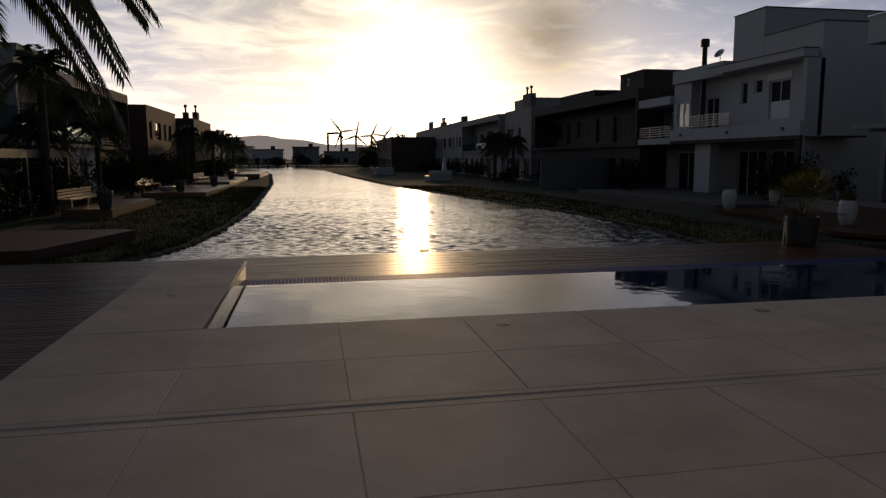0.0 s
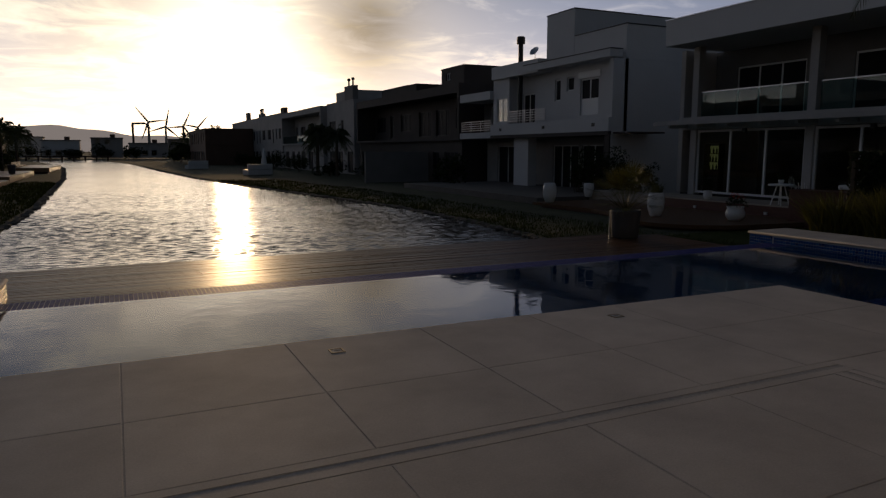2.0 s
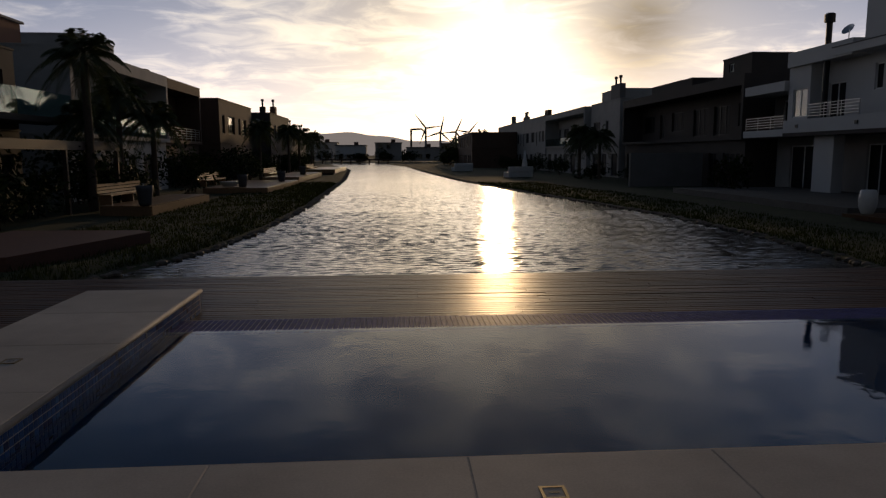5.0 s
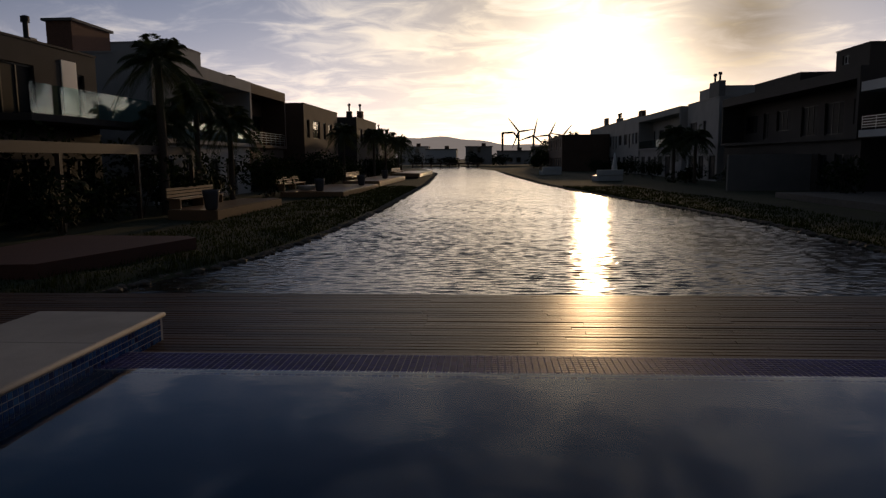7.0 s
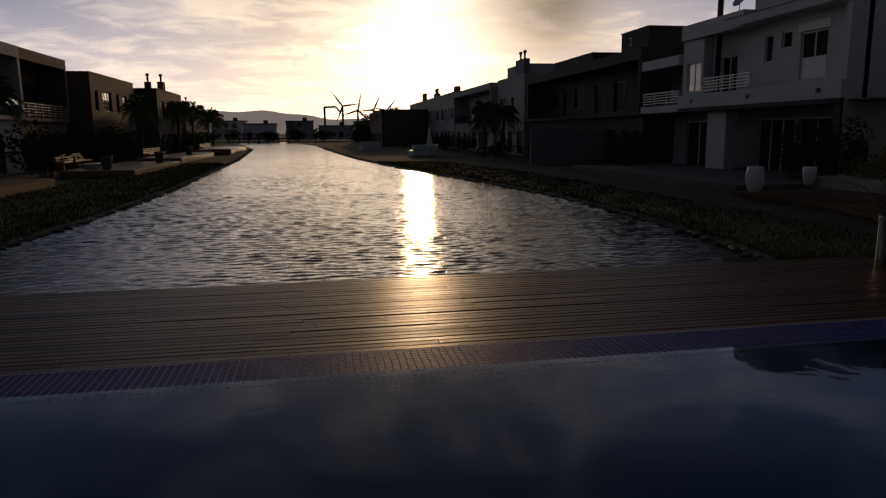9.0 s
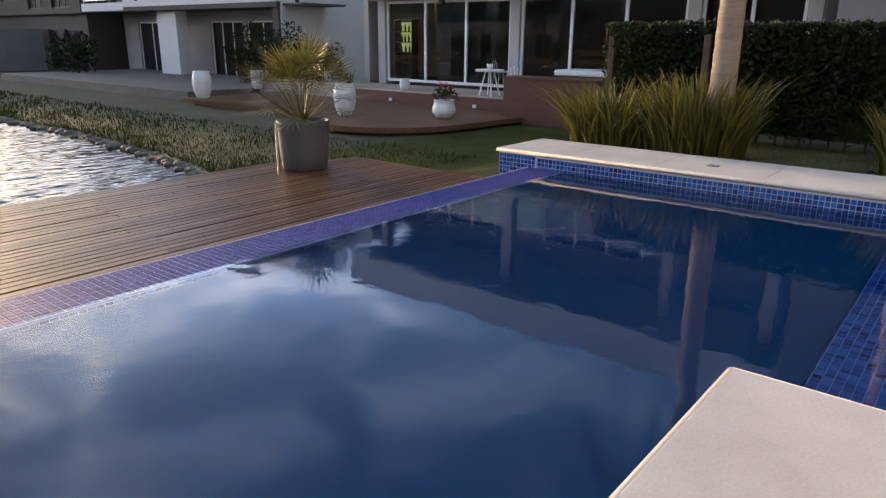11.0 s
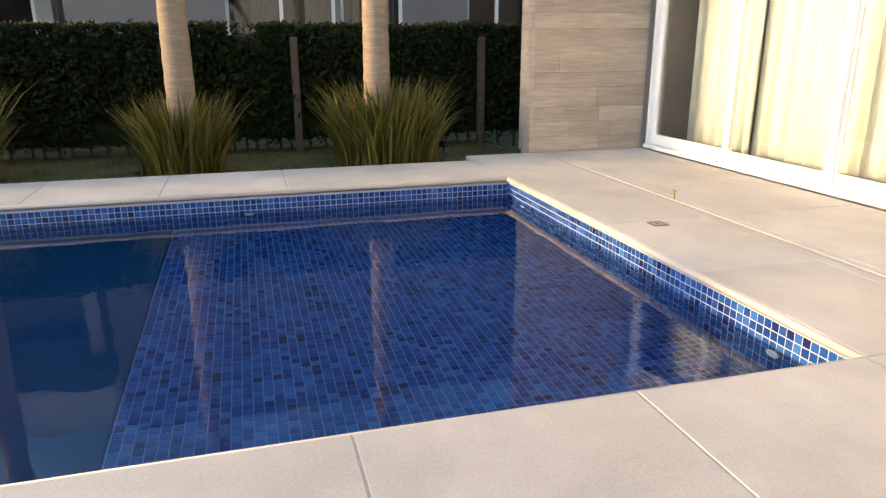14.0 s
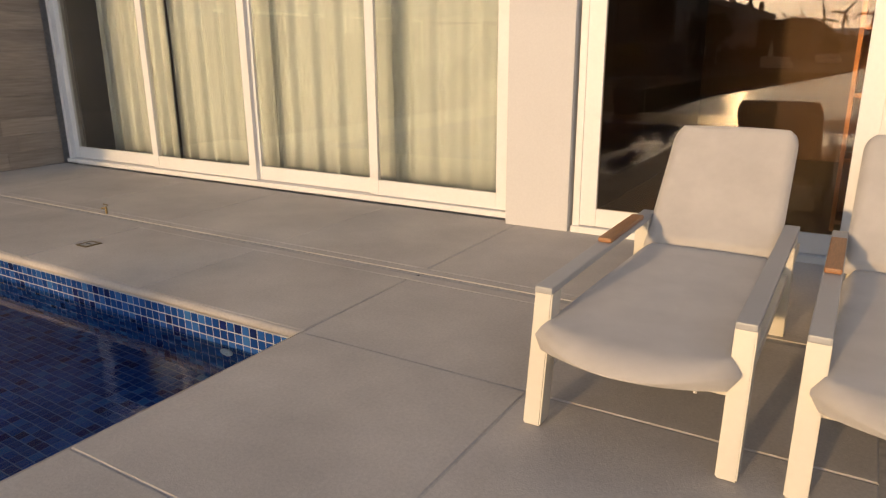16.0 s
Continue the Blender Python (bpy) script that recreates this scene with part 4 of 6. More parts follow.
def plain_house(label, x, ya, yb, side, top, m, depth=11.0, turn=0.0, seed=0, upper=None, chims=(), open_front=False, z=-1.0, glass=None):
    """Two flat-roofed storeys with openings towards the canal; upper: (u0, u1, d, height) of a roof box."""
    r = random.Random(seed)
    h = house_base("house", label, x, ya, yb, side, turn, z)
    glass = glass or M_DARKPANE
    L, H = yb - ya, top - z
    mid = 3.55
    holes, u = [], 0.8
    while u < L - 2.4:
        w = r.choice((1.2, 1.8, 2.4))
        holes.append((u, min(u + w, L - 0.5), 0.3, 2.6))
        u += w + r.uniform(0.8, 1.8)
    volume(h, "wall", L, depth, 0.0, mid, m, holes, frames=M_BLACK, glass=glass)
    holes, u = [], 0.9
    while u < L - 2.2:
        w = r.choice((1.0, 1.6, 2.6))
        sill = r.choice((mid + 0.35, mid + 0.9))
        holes.append((u, min(u + w, L - 0.5), sill, mid + 2.5))
        u += w + r.uniform(0.8, 2.2)
    set_back = 1.6 if open_front else 0.0
    volume(h, "wall", L, depth - set_back, mid + 0.1, H, m, holes, d=set_back, frames=M_BLACK, glass=glass)
    if open_front:
        frame_bm = bmesh.new()
        box(-0.02, L + 0.02, -0.3, set_back + 0.02, H - 0.6, H + 0.1, frame_bm)
        box(-0.02, 0.3, -0.3, set_back, mid + 0.1, H - 0.6, frame_bm)
        box(L - 0.3, L + 0.02, -0.3, set_back, mid + 0.1, H - 0.6, frame_bm)
        box(-0.02, L + 0.02, -0.3, set_back, mid - 0.12, mid + 0.105, frame_bm)
        part("balcony", frame_bm, m, h)
        if m is M_HOUSE:
            part("balcony_rail", box(0.3, L - 0.3, -0.2, -0.185, mid + 0.11, mid + 1.1), M_TEAL, h, "greenish glass balcony rail")
        elif m is not M_DARK:
            railing(h, 0.3, L - 0.3, -0.2, mid + 0.11, 0.9)
    for u0, u1, d, hh in upper or ():
        volume(h, "upper_wall", u1 - u0, depth - d - 0.3, H + 0.1, H + hh, m, [(u0 + 0.8, u0 + 1.6, H + 0.5, H + hh - 0.3)] if u1 - u0 > 3 and hh > 1.2 else [], u=u0, d=d, glass=glass)
    for c in chims:
        chimney(h, *c[:2], H + 0.05, *c[2:])
    return h


def house_two():
    """Two-storey house with white columns, wide glazing, pergola beams and a glass balcony."""
    h = house_base("glazed_house", "white two-storey house with columns, wide glass doors and glass balcony", 15.5, 3.0, 18.3, 1, 0.0, -0.25)
    L = 15.3
    U = lambda y: 18.3 - y
    # columns
    for y in (17.05, 11.45, 6.0, 3.2):
        part("column", box(U(y) - 0.17, U(y) + 0.17, -0.02, 0.33, 0.0, 6.29, None, 0.01), M_HOUSE, h)
    # beam over the doors and pergola brackets
    part("beam", box(0.6, L, -0.10, 0.30, 2.80, 3.34, None, 0.01), M_HOUSE, h)
    for i in range(9):
        u = 0.9 + 1.55 * i
        part("pergola_beam", box(u, u + 0.12, -1.15, -0.10, 2.86, 3.10, None, 0.01), M_HOUSE, h)
    part("pergola_glass", box(0.2, L, -1.2, -0.10, 3.105, 3.125), M_TEAL, h)
    part("pergola_edge", box(0.1, L, -1.26, -1.2, 2.98, 3.16, None, 0.005), M_HOUSE, h)
    # glazing
    for y0, y1 in ((11.62, 16.88), (6.17, 11.28)):
        glazed(h, U(y1), U(y0), 0.1, 2.78, 0.08, bars=2, frame=0.09)
    glazed(h, U(5.83), U(3.37), 0.1, 2.78, 0.08, bars=1, frame=0.09)
    # rooms
    bm = bmesh.new()
    # floor and inner wall in the dark material: indoor shade put into their colour
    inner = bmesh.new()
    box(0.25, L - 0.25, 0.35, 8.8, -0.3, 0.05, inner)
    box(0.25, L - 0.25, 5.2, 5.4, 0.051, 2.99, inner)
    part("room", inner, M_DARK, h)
    box(0, 0.25, 0.35, 9.0, 0.05, 6.29, bm)
    box(L - 0.25, L, 0.35, 9.0, 0.05, 6.29, bm)
    box(0, L, 0.30, 9.0, 3.0, 3.34, bm)
    box(0.25, L - 0.25, 8.8, 9.0, 0.05, 6.29, bm)
    part("wall", bm, M_HOUSE, h)
    up = bmesh.new()
    wall_sheet(L - 0.5, 2.95, 0.2, [(1.2, 4.6, 0.0, 2.2), (6.6, 10.4, 0.0, 2.2)], up, Matrix.Translation((0.25, 2.2, 3.34)))
    part("upper_wall", up, M_GREY, h)
    glazed(h, 1.45, 4.85, 3.34, 5.54, 2.25, bars=2, glass=M_DARKPANE)
    glazed(h, 6.85, 10.65, 3.34, 5.54, 2.25, bars=2, glass=M_DARKPANE)
    for y0, y1 in ((11.7, 16.8), (6.2, 11.2)):
        part("balcony_rail", box(U(y1), U(y0), 0.12, 0.135, 3.36, 4.36), M_TEAL, h, "greenish glass balcony rail")
        part("handrail", box(U(y1), U(y0), 0.10, 0.155, 4.36, 4.40), M_STEEL, h)
    part("roof", box(0.6, L + 0.3, -1.2, 9.2, 6.30, 7.36, None, 0.01), M_PLASTER, h)
    part("roof_edge", box(0.56, L + 0.34, -1.24, 9.24, 7.363, 7.41, None, 0.005), M_STEEL, h, "thin metal roof edge")
    for y in (14.2, 9.0):
        part("wall_lamp", box(U(y) - 0.08, U(y) + 0.08, -0.22, -0.10, 2.62, 2.80, None, 0.01), M_BLACK, h)
    return h


def lit_cabinet():
    """A tall display cabinet with a glowing back, shelves and bottles, just inside the terrace doors."""
    c = thing("display_cabinet", "tall lit display cabinet with bottles behind the glass doors", "cabinet", (16.75, 16.45, -0.19), 90)
    part("back_panel", box(0.03, 0.82, -0.03, -0.01, 1.02, 2.05), M_GLOW, c, "glowing yellow-green back panel")
    part("base_panel", box(0.03, 0.82, -0.03, -0.01, 0.1, 1.015), M_DARKWOOD, c)
    for x in (0.0, 0.82):
        part("side_panel", box(x, x + 0.03, -0.03, 0.32, 0.0, 2.15), M_DARKWOOD, c)
    for z in (0.07, 0.62, 0.98, 1.34, 1.70, 2.11):
        part("shelf", box(0.03, 0.82, -0.009, 0.31, z, z + 0.035), M_DARKWOOD, c)
    rb = random.Random(31)
    for z in (0.655, 1.015, 1.375, 1.735):
        for k in range(4):
            x = 0.14 + 0.18 * k + rb.uniform(-0.03, 0.03)
            own = lathe([(0.035, 0), (0.038, 0.02), (0.038, 0.15), (0.014, 0.20), (0.014, 0.26)], 10)
            own.transform(Matrix.Translation((x, 0.12, z + 0.001)))
            tagged(part("bottle", own, M_BLACK, smooth=True), "dark glass bottle on a cabinet shelf", "bottle", "bottles in the display cabinet").matrix_basis = c.matrix_basis.copy()
    part("plinth", box(0.035, 0.815, 0.0, 0.30, 0.0, 0.068), M_DARKWOOD, c)


def house_b():
    """White house: fascia band and recessed upper wall, lower wing at the far end, stepped parapet and a roof block."""
    YB = 39.7
    h = house_base("balcony_house", "white two-storey house with overhanging balcony storey and black flue", 15.5, 22.85, YB, 1, 0.0, -0.9)
    L = YB - 22.85
    U = lambda y: YB - y
    Z = lambda z: z + 0.9
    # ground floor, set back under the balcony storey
    volume(h, "wall", L - 0.4, 7.5, 0.0, Z(2.45), M_HOUSE, [(U(31.0), U(28.3), 0.25, 2.9), (U(28.0), U(24.6), 0.25, 2.9), (U(38.0), U(34.0), 0.25, 2.9)], u=0.2, d=2.2, glass=M_DARKPANE)
    part("pillar", box(U(32.9), U(31.2), 0.5, 1.1, 0.0, Z(2.45)), M_PLASTER, h)
    part("pillar", box(U(23.3), U(22.9), 0.1, 0.5, 0.0, Z(2.45)), M_DARK, h)
    part("pergola_slat", box(U(22.9), U(21.6), 0.3, 2.6, Z(2.52), Z(2.60)), M_DARKWOOD, h)
    part("floor_slab", box(0, L - 0.01, 0.01, 9.5, Z(2.46), Z(2.66), None, 0.01), M_DARK, h)
    part("fascia", box(U(35.15), L, 0.0, 0.2, Z(2.662), Z(3.36), None, 0.01), M_PLASTER, h)
    part("fascia", box(0, U(35.17), 0.0, 0.15, Z(2.50), Z(2.90), None, 0.01), M_PLASTER, h)
    for y in (33.9, 28.9, 24.2):
        part("fascia_lamp", box(U(y), U(y) + 0.22, -0.05, -0.002, Z(2.92), Z(3.10), None, 0.01), M_BLACK, h)
    # upper storey: recessed wall, end frame, and the flush bay with the far window
    holes = [(U(26.6), U(24.95), Z(3.62), Z(5.60)), (U(29.1), U(28.5), Z(4.55), Z(5.80)), (U(27.9), U(27.2), Z(5.05), Z(5.83)), (U(32.6), U(31.2), Z(3.0), Z(5.2))]
    up = bmesh.new()
    wall_sheet(U(22.85) - U(33.1), Z(6.30) - Z(2.664), 0.22, [(a - U(33.1), b - U(33.1), c - Z(2.664), e - Z(2.664)) for a, b, c, e in holes], up, Matrix.Translation((U(33.1), 0.95, Z(2.664))))
    part("upper_wall", up, M_PLASTER, h)
    for a, b, c, e in holes:
        glazed(h, a, b, c, e, 1.03, bars=1 if b - a > 1.2 else 0, glass=M_DARKPANE)
    part("shutter_box", box(U(26.75), U(24.8), 0.90, 0.948, Z(5.62), Z(5.98), None, 0.01), M_WHITE, h)
    part("blind", box(U(26.5), U(25.05), 1.02, 1.028, Z(3.69), Z(4.52)), M_WHITE, h, "white half-lowered blind")
    bay = bmesh.new()
    wall_sheet(2.05, Z(6.25) - Z(2.664), 0.2, [(0.45, 1.85, Z(3.50) - Z(2.664), Z(5.05) - Z(2.664))], bay, Matrix.Translation((U(35.15), 0.22, Z(2.664))))
    part("bay_wall", bay, M_PLASTER, h)
    part("bay_side", box(U(33.3), U(33.1), 0.423, 0.948, Z(2.664), Z(6.25)), M_PLASTER, h)
    glazed(h, U(34.7), U(33.3), Z(3.50), Z(5.05), 0.28, bars=1)
    part("side_wall", box(L - 0.28, L, 0.201, 9.5, 0.0, Z(6.30)), M_PLASTER, h)
    part("back_wall", box(0, L - 0.29, 9.3, 9.5, Z(2.664), Z(6.30)), M_PLASTER, h)
    part("party_wall", box(U(35.15), U(34.95), 0.43, 9.29, Z(2.664), Z(6.25)), M_PLASTER, h)
    # roofs and parapets
    part("roof", box(U(35.05), U(29.5), 0.0, 9.6, Z(6.26), Z(7.05), None, 0.01), M_PLASTER, h)
    part("roof", box(U(31.0), L + 0.02, -0.06, 0.75, Z(6.36), Z(6.74), None, 0.01), M_PLASTER, h)
    part("roof_edge", box(U(31.0), L + 0.05, -0.09, 0.75, Z(6.743), Z(6.79)), M_BLACK, h)
    part("parapet", box(U(29.48), L, 0.98, 9.5, Z(6.305), Z(8.02), None, 0.01), M_PLASTER, h)
    part("parapet_edge", box(U(27.28), L + 0.03, 0.95, 9.5, Z(8.023), Z(8.07)), M_BLACK, h)
    part("roof_block", box(U(30.05), U(27.3), 0.96, 9.4, Z(7.053), Z(9.54), None, 0.01), M_PLASTER, h)
    part("parapet_edge", box(U(30.08), U(27.27), 0.93, 9.43, Z(9.543), Z(9.60)), M_BLACK, h)
    # low wing at the far end: open balcony below a canopy
    part("canopy", box(0, U(35.25), 0.0, 8.0, Z(5.05), Z(5.60), None, 0.01), M_PLASTER, h)
    wing = bmesh.new()
    wall_sheet(U(35.25), Z(5.05) - Z(2.664), 0.2, [(1.0, 3.4, 0.05, 2.1)], wing, Matrix.Translation((0, 2.0, Z(2.664))))
    part("wing_wall", wing, M_GREY, h)
    glazed(h, 1.0, 3.4, Z(2.714), Z(4.764), 2.06, bars=1)
    railing(h, U(33.0), U(28.8), 0.1, Z(3.36), 0.75)
    railing(h, 0.2, U(35.2), 0.07, Z(2.90), 0.75)
    fl = part("flue", rod((U(32.0), 0.35, Z(2.7)), (U(32.0), 0.35, Z(8.3)), 0.15, segments=12), M_BLACK, h)
    part("cowl", lathe([(0.26, 0), (0.26, 0.40), (0.18, 0.45)], 12), M_BLACK, fl).location = (U(32.0), 0.35, Z(8.2))
    dish = lathe([(0.02, 0.0), (0.20, 0.04), (0.32, 0.12)], 14, caps=False)
    dish.transform(pose(U(30.6), 0.5, Z(7.55), 50, 20, 0))
    rod((U(30.6), 0.5, Z(7.04)), (U(30.6), 0.5, Z(7.52)), 0.025, bm=dish, segments=6)
    part("satellite_dish", dish, M_STEEL, h)
    return h


house_two()
lit_cabinet()
house_b()
# right bank, going away
plain_house("dark brown flat-roofed house with deep eaves", 16.0, 40.3, 64.0, 1, 6.5, M_DARK, seed=3,
            upper=((19.7, 23.6, 0.2, 1.35), (9.6, 14.0, 0.5, 0.8), (2.5, 9.4, 1.6, 1.1)), open_front=True)
plain_house("white house with two black chimney flues", 15.8, 65.2, 75.4, 1, 7.0, M_HOUSE, seed=5, upper=((2.6, 8.6, 0.4, 1.1),), chims=((6.4, 0.2, 1.55, 2.9, M_GREY, 2),))
plain_house("white flat-roofed house with open balcony", 15.5, 76.2, 97.5, 1, 6.9, M_HOUSE, seed=6, open_front=True)
plain_house("pale house with square chimneys", 15.5, 98.6, 146.0, 1, 7.2, M_HOUSE, seed=7,
            chims=((44.0, 0.6, 0.9, 2.2, M_BROWN, 0), (24.0, 1.0, 0.9, 3.4, M_GREY, 3), (11.0, 1.0, 1.7, 2.0, M_GREY, 0)))
plain_house("brown flat-roofed house behind palms", 7.2, 122.0, 150.0, 1, 5.5, M_BROWN, depth=8.2, seed=9)
# left bank
h1 = plain_house("grey house with white upper door and balcony", -22.5, 14.0, 27.7, -1, 5.9, M_DARK, seed=11, chims=((11.0, 1.0, 0.4, 0.4, M_BLACK, 1),))
wh = plain_house("white flat-roofed house with set-back top box", -22.3, 31.7, 46.0, -1, 6.75, M_HOUSE, seed=12, upper=((7.3, 12.0, 2.2, 1.7),), open_front=True)
part("brick_chimney", box(0.2, 3.7, 3.7, 5.0, 7.76, 9.35, None, 0.01), M_BRICK, wh, "broad brick chimney")
part("chimney_cap", box(0.05, 3.85, 3.55, 5.15, 9.353, 9.48, None, 0.01), M_GREY, wh)
plain_house("brown house with deep framed balcony", -22.7, 46.6, 55.4, -1, 6.85, M_BROWN, seed=13, open_front=True, chims=((0.3, 1.0, 0.6, 0.9, M_BROWN, 0),))
plain_house("dark house with lit upper windows", -21.5, 57.7, 71.0, -1, 6.3, M_BROWN, seed=14, glass=M_GLASS, chims=((0.6, 6.0, 1.2, 1.2, M_BRICK, 1), (2.6, 7.0, 0.8, 0.8, M_BRICK, 0)))
plain_house("dark house with twin chimneys", -20.5, 76.4, 90.0, -1, 6.2, M_DARK, depth=9.0, seed=15, chims=((0.3, 0.6, 0.7, 0.5, M_DARK, 1), (0.3, 7.0, 0.7, 0.5, M_DARK, 1), (4.5, 0.2, 1.0, 1.2, M_BRICK, 1)))
plain_house("grey stucco house among palms", -22.5, 104.0, 122.0, -1, 5.6, M_GREY, seed=16, chims=((6.0, 0.6, 0.6, 0.7, M_DARK, 1),))
# white door, glass balcony and pergola of the nearest house on the left bank
part("door", box(11.2, 12.2, -0.05, -0.005, 4.4, 6.5, None, 0.01), M_WHITE, h1, "white panelled upper door")
part("balcony_slab", box(7.0, 15.6, -1.5, -0.002, 3.9, 4.15, None, 0.01), M_DARK, h1)
part("balcony_rail", box(7.1, 15.5, -1.42, -1.40, 4.16, 5.2), M_TEAL, h1, "greenish glass balcony rail")
for i in range(9):
    part("pergola_beam", box(0.5 + 0.95 * i, 0.62 + 0.95 * i, -3.4, -0.002, 2.85, 3.05), M_DARKWOOD, h1)
part("pergola_edge", box(0.2, 15.3, -3.5, -3.38, 2.75, 3.1), M_DARKWOOD, h1)
for u in (0.3, 5.2, 10.1, 15.0):
    part("pergola_post", box(u, u + 0.16, -3.5, -3.34, 0.0, 2.749), M_DARKWOOD, h1)
# side neighbour behind the hedge
h = house_base("side_house", "white neighbouring house with curtained windows above the hedge", 12.6, -12.0, 2.2, 1, 0.0, -0.3)
volume(h, "wall", 14.2, 7.0, 0.0, 6.6, M_GREY, [(2.85, 5.0, 0.3, 3.0), (5.1, 6.4, 0.3, 3.0), (7.8, 9.2, 0.3, 3.0), (11.0, 13.0, 0.3, 3.0)])
for u0, u1 in ((2.9, 4.95), (5.15, 6.35)):
    bm = bmesh.new()
    n = 60
    rows = [[bm.verts.new((u0 + (u1 - u0) * i / n, 0.42 + 0.05 * math.sin(i * 1.3) + 0.02 * math.sin(i * 0.7), z)) for i in range(n + 1)] for z in (0.3, 3.0)]
    for i in range(n):
        bm.faces.new((rows[0][i], rows[0][i + 1], rows[1][i + 1], rows[1][i]))
    part("curtain", bm, M_CURTAIN2, h, "taupe curtain", smooth=True)

# distant shore: low houses, bridge, hills, turbines
rf = random.Random(21)
x = -75.0
while x < 40:
    w = rf.uniform(8, 14)
    hgt = rf.uniform(3.8, 6.2)
    yy = 232 + rf.uniform(-8, 14)
    hs = thing("far_house", "small flat-roofed house on the far shore", "house", (x, yy, -0.4), 0, "houses on the far shore")
    bm = bmesh.new()
    holes = [(1.0 + 2.6 * i, 2.4 + 2.6 * i, 3.3 * k + 0.7, 3.3 * k + 2.3) for i in range(int((w - 2) / 2.6)) for k in range(2 if hgt > 5.4 else 1)]
    wall_sheet(w, hgt, 0.3, holes, bm)
    box(0, 0.3, 0.3, 8, 0, hgt, bm), box(w - 0.3, w, 0.3, 8, 0, hgt, bm), box(0.3, w - 0.3, 7.7, 8, 0, hgt, bm)
    part("wall", bm, rf.choice((M_FARWALL, M_PLASTER, M_GREY)), hs)
    part("roof", box(-0.2, w + 0.2, -0.3, 8.2, hgt + 0.003, hgt + 0.3), M_GREY, hs)
    if rf.random() < 0.7:
        part("chimney", box(w * 0.6, w * 0.6 + 1.4, 2, 3.2, hgt + 0.3, hgt + 1.3), M_BROWN, hs)
    for i, (a, b, c, e) in enumerate(holes):
        part("window", box(a, b, 0.14, 0.18, c, e), M_GLASS, hs)
    x += w + rf.uniform(0.5, 4)

br = thing("footbridge", "low timber footbridge on posts across the canal", "bridge", (0, 186, 0))
part("deck", box(-27, -8, -0.8, 0.8, 0.15, 0.5), M_DARKWOOD, br)
for i in range(8):
    x = -26.4 + 2.5 * i
    part("post", box(x, x + 0.35, -0.7, 0.7, -2.3, 0.15), M_DARKWOOD, br)
part("rail", box(-27, -8, -0.78, -0.70, 1.3, 1.4), M_DARKWOOD, br)

bm = bmesh.new()
for ridge, (yy, base, amp, seed) in enumerate(((2600, 48, 50, 0.0), (3600, 104, 66, 7.0))):
    n = 160
    lo, hi = [], []
    for i in range(n + 1):
        x = -3200 + 6400 * i / n
        hh = base + amp * noise.noise((x * 0.0011 + seed, 0, seed)) + 18 * noise.noise((x * 0.006, 1, seed)) - 0.018 * max(0, x + 400)
        lo.append(bm.verts.new((x, yy - 300, -20)))
        hi.append(bm.verts.new((x, yy + 300, max(hh, 8))))
    for i in range(n):
        bm.faces.new((lo[i], lo[i + 1], hi[i + 1], hi[i]))
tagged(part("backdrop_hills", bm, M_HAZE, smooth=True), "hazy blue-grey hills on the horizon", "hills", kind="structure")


def turbine(x, y, h, blade, phase):
    t = thing("wind_turbine", "tall white wind turbine far beyond the houses", "wind turbine", (x, y, 0), 0, "wind turbines")
    part("tower", lathe([(1.9, 0), (1.1, h)], 14), M_FARWALL, t, smooth=True)
    part("nacelle", box(-1.3, 1.3, -3.5, 3.5, h - 0.5, h + 2.4, None, 0.4), M_FARWALL, t)
    for k in range(3):
        a = radians(phase + 120 * k)
        bm = bmesh.new()
        tip, hub = Vector((math.sin(a) * blade, -4.0, h + 1 + math.cos(a) * blade)), Vector((0, -4.0, h + 1))
        rod(hub, hub + (tip - hub) * 0.25, 0.9, 1.2, 8, bm)
        rod(hub + (tip - hub) * 0.25, tip, 1.2, 0.25, 8, bm)
        part("blade", bm, M_FARWALL, t)


for x, y, hh, b, ph in ((32, 900, 34.8, 22, -38), (51, 900, 29.5, 22, 12), (71, 900, 30, 20, 25), (93, 950, 31, 20, 40)):
    turbine(x, y, hh, b, ph)

crane = thing("crane", "dark arched crane boom beyond the houses", "crane", (0, 300, -0.5))
part("mast", rod((0.1, 0, 0), (0.1, 0, 13.0), 0.45, segments=8), M_BLACK, crane)
part("boom", rod((-0.2, 0, 13.0), (4.8, 0, 13.2), 0.40, segments=8), M_BLACK, crane)
part("jib", rod((4.8, 0, 13.2), (6.6, 0, 11.0), 0.35, segments=8), M_BLACK, crane)

# ---- plants ----
M_SLOPE = mat("green_lawn", (0.042, 0.052, 0.012), 0.95, spec=0.1, grain=0.35, grain_scale=25, patch=0.3, patch_scale=1.2, bump=0.6, bump_scale=50)
M_LAWN = mat("olive_lawn", (0.085, 0.085, 0.026), 0.9, grain=0.35, grain_scale=25, patch=0.3, patch_scale=1.5, bump=0.5, bump_scale=60)


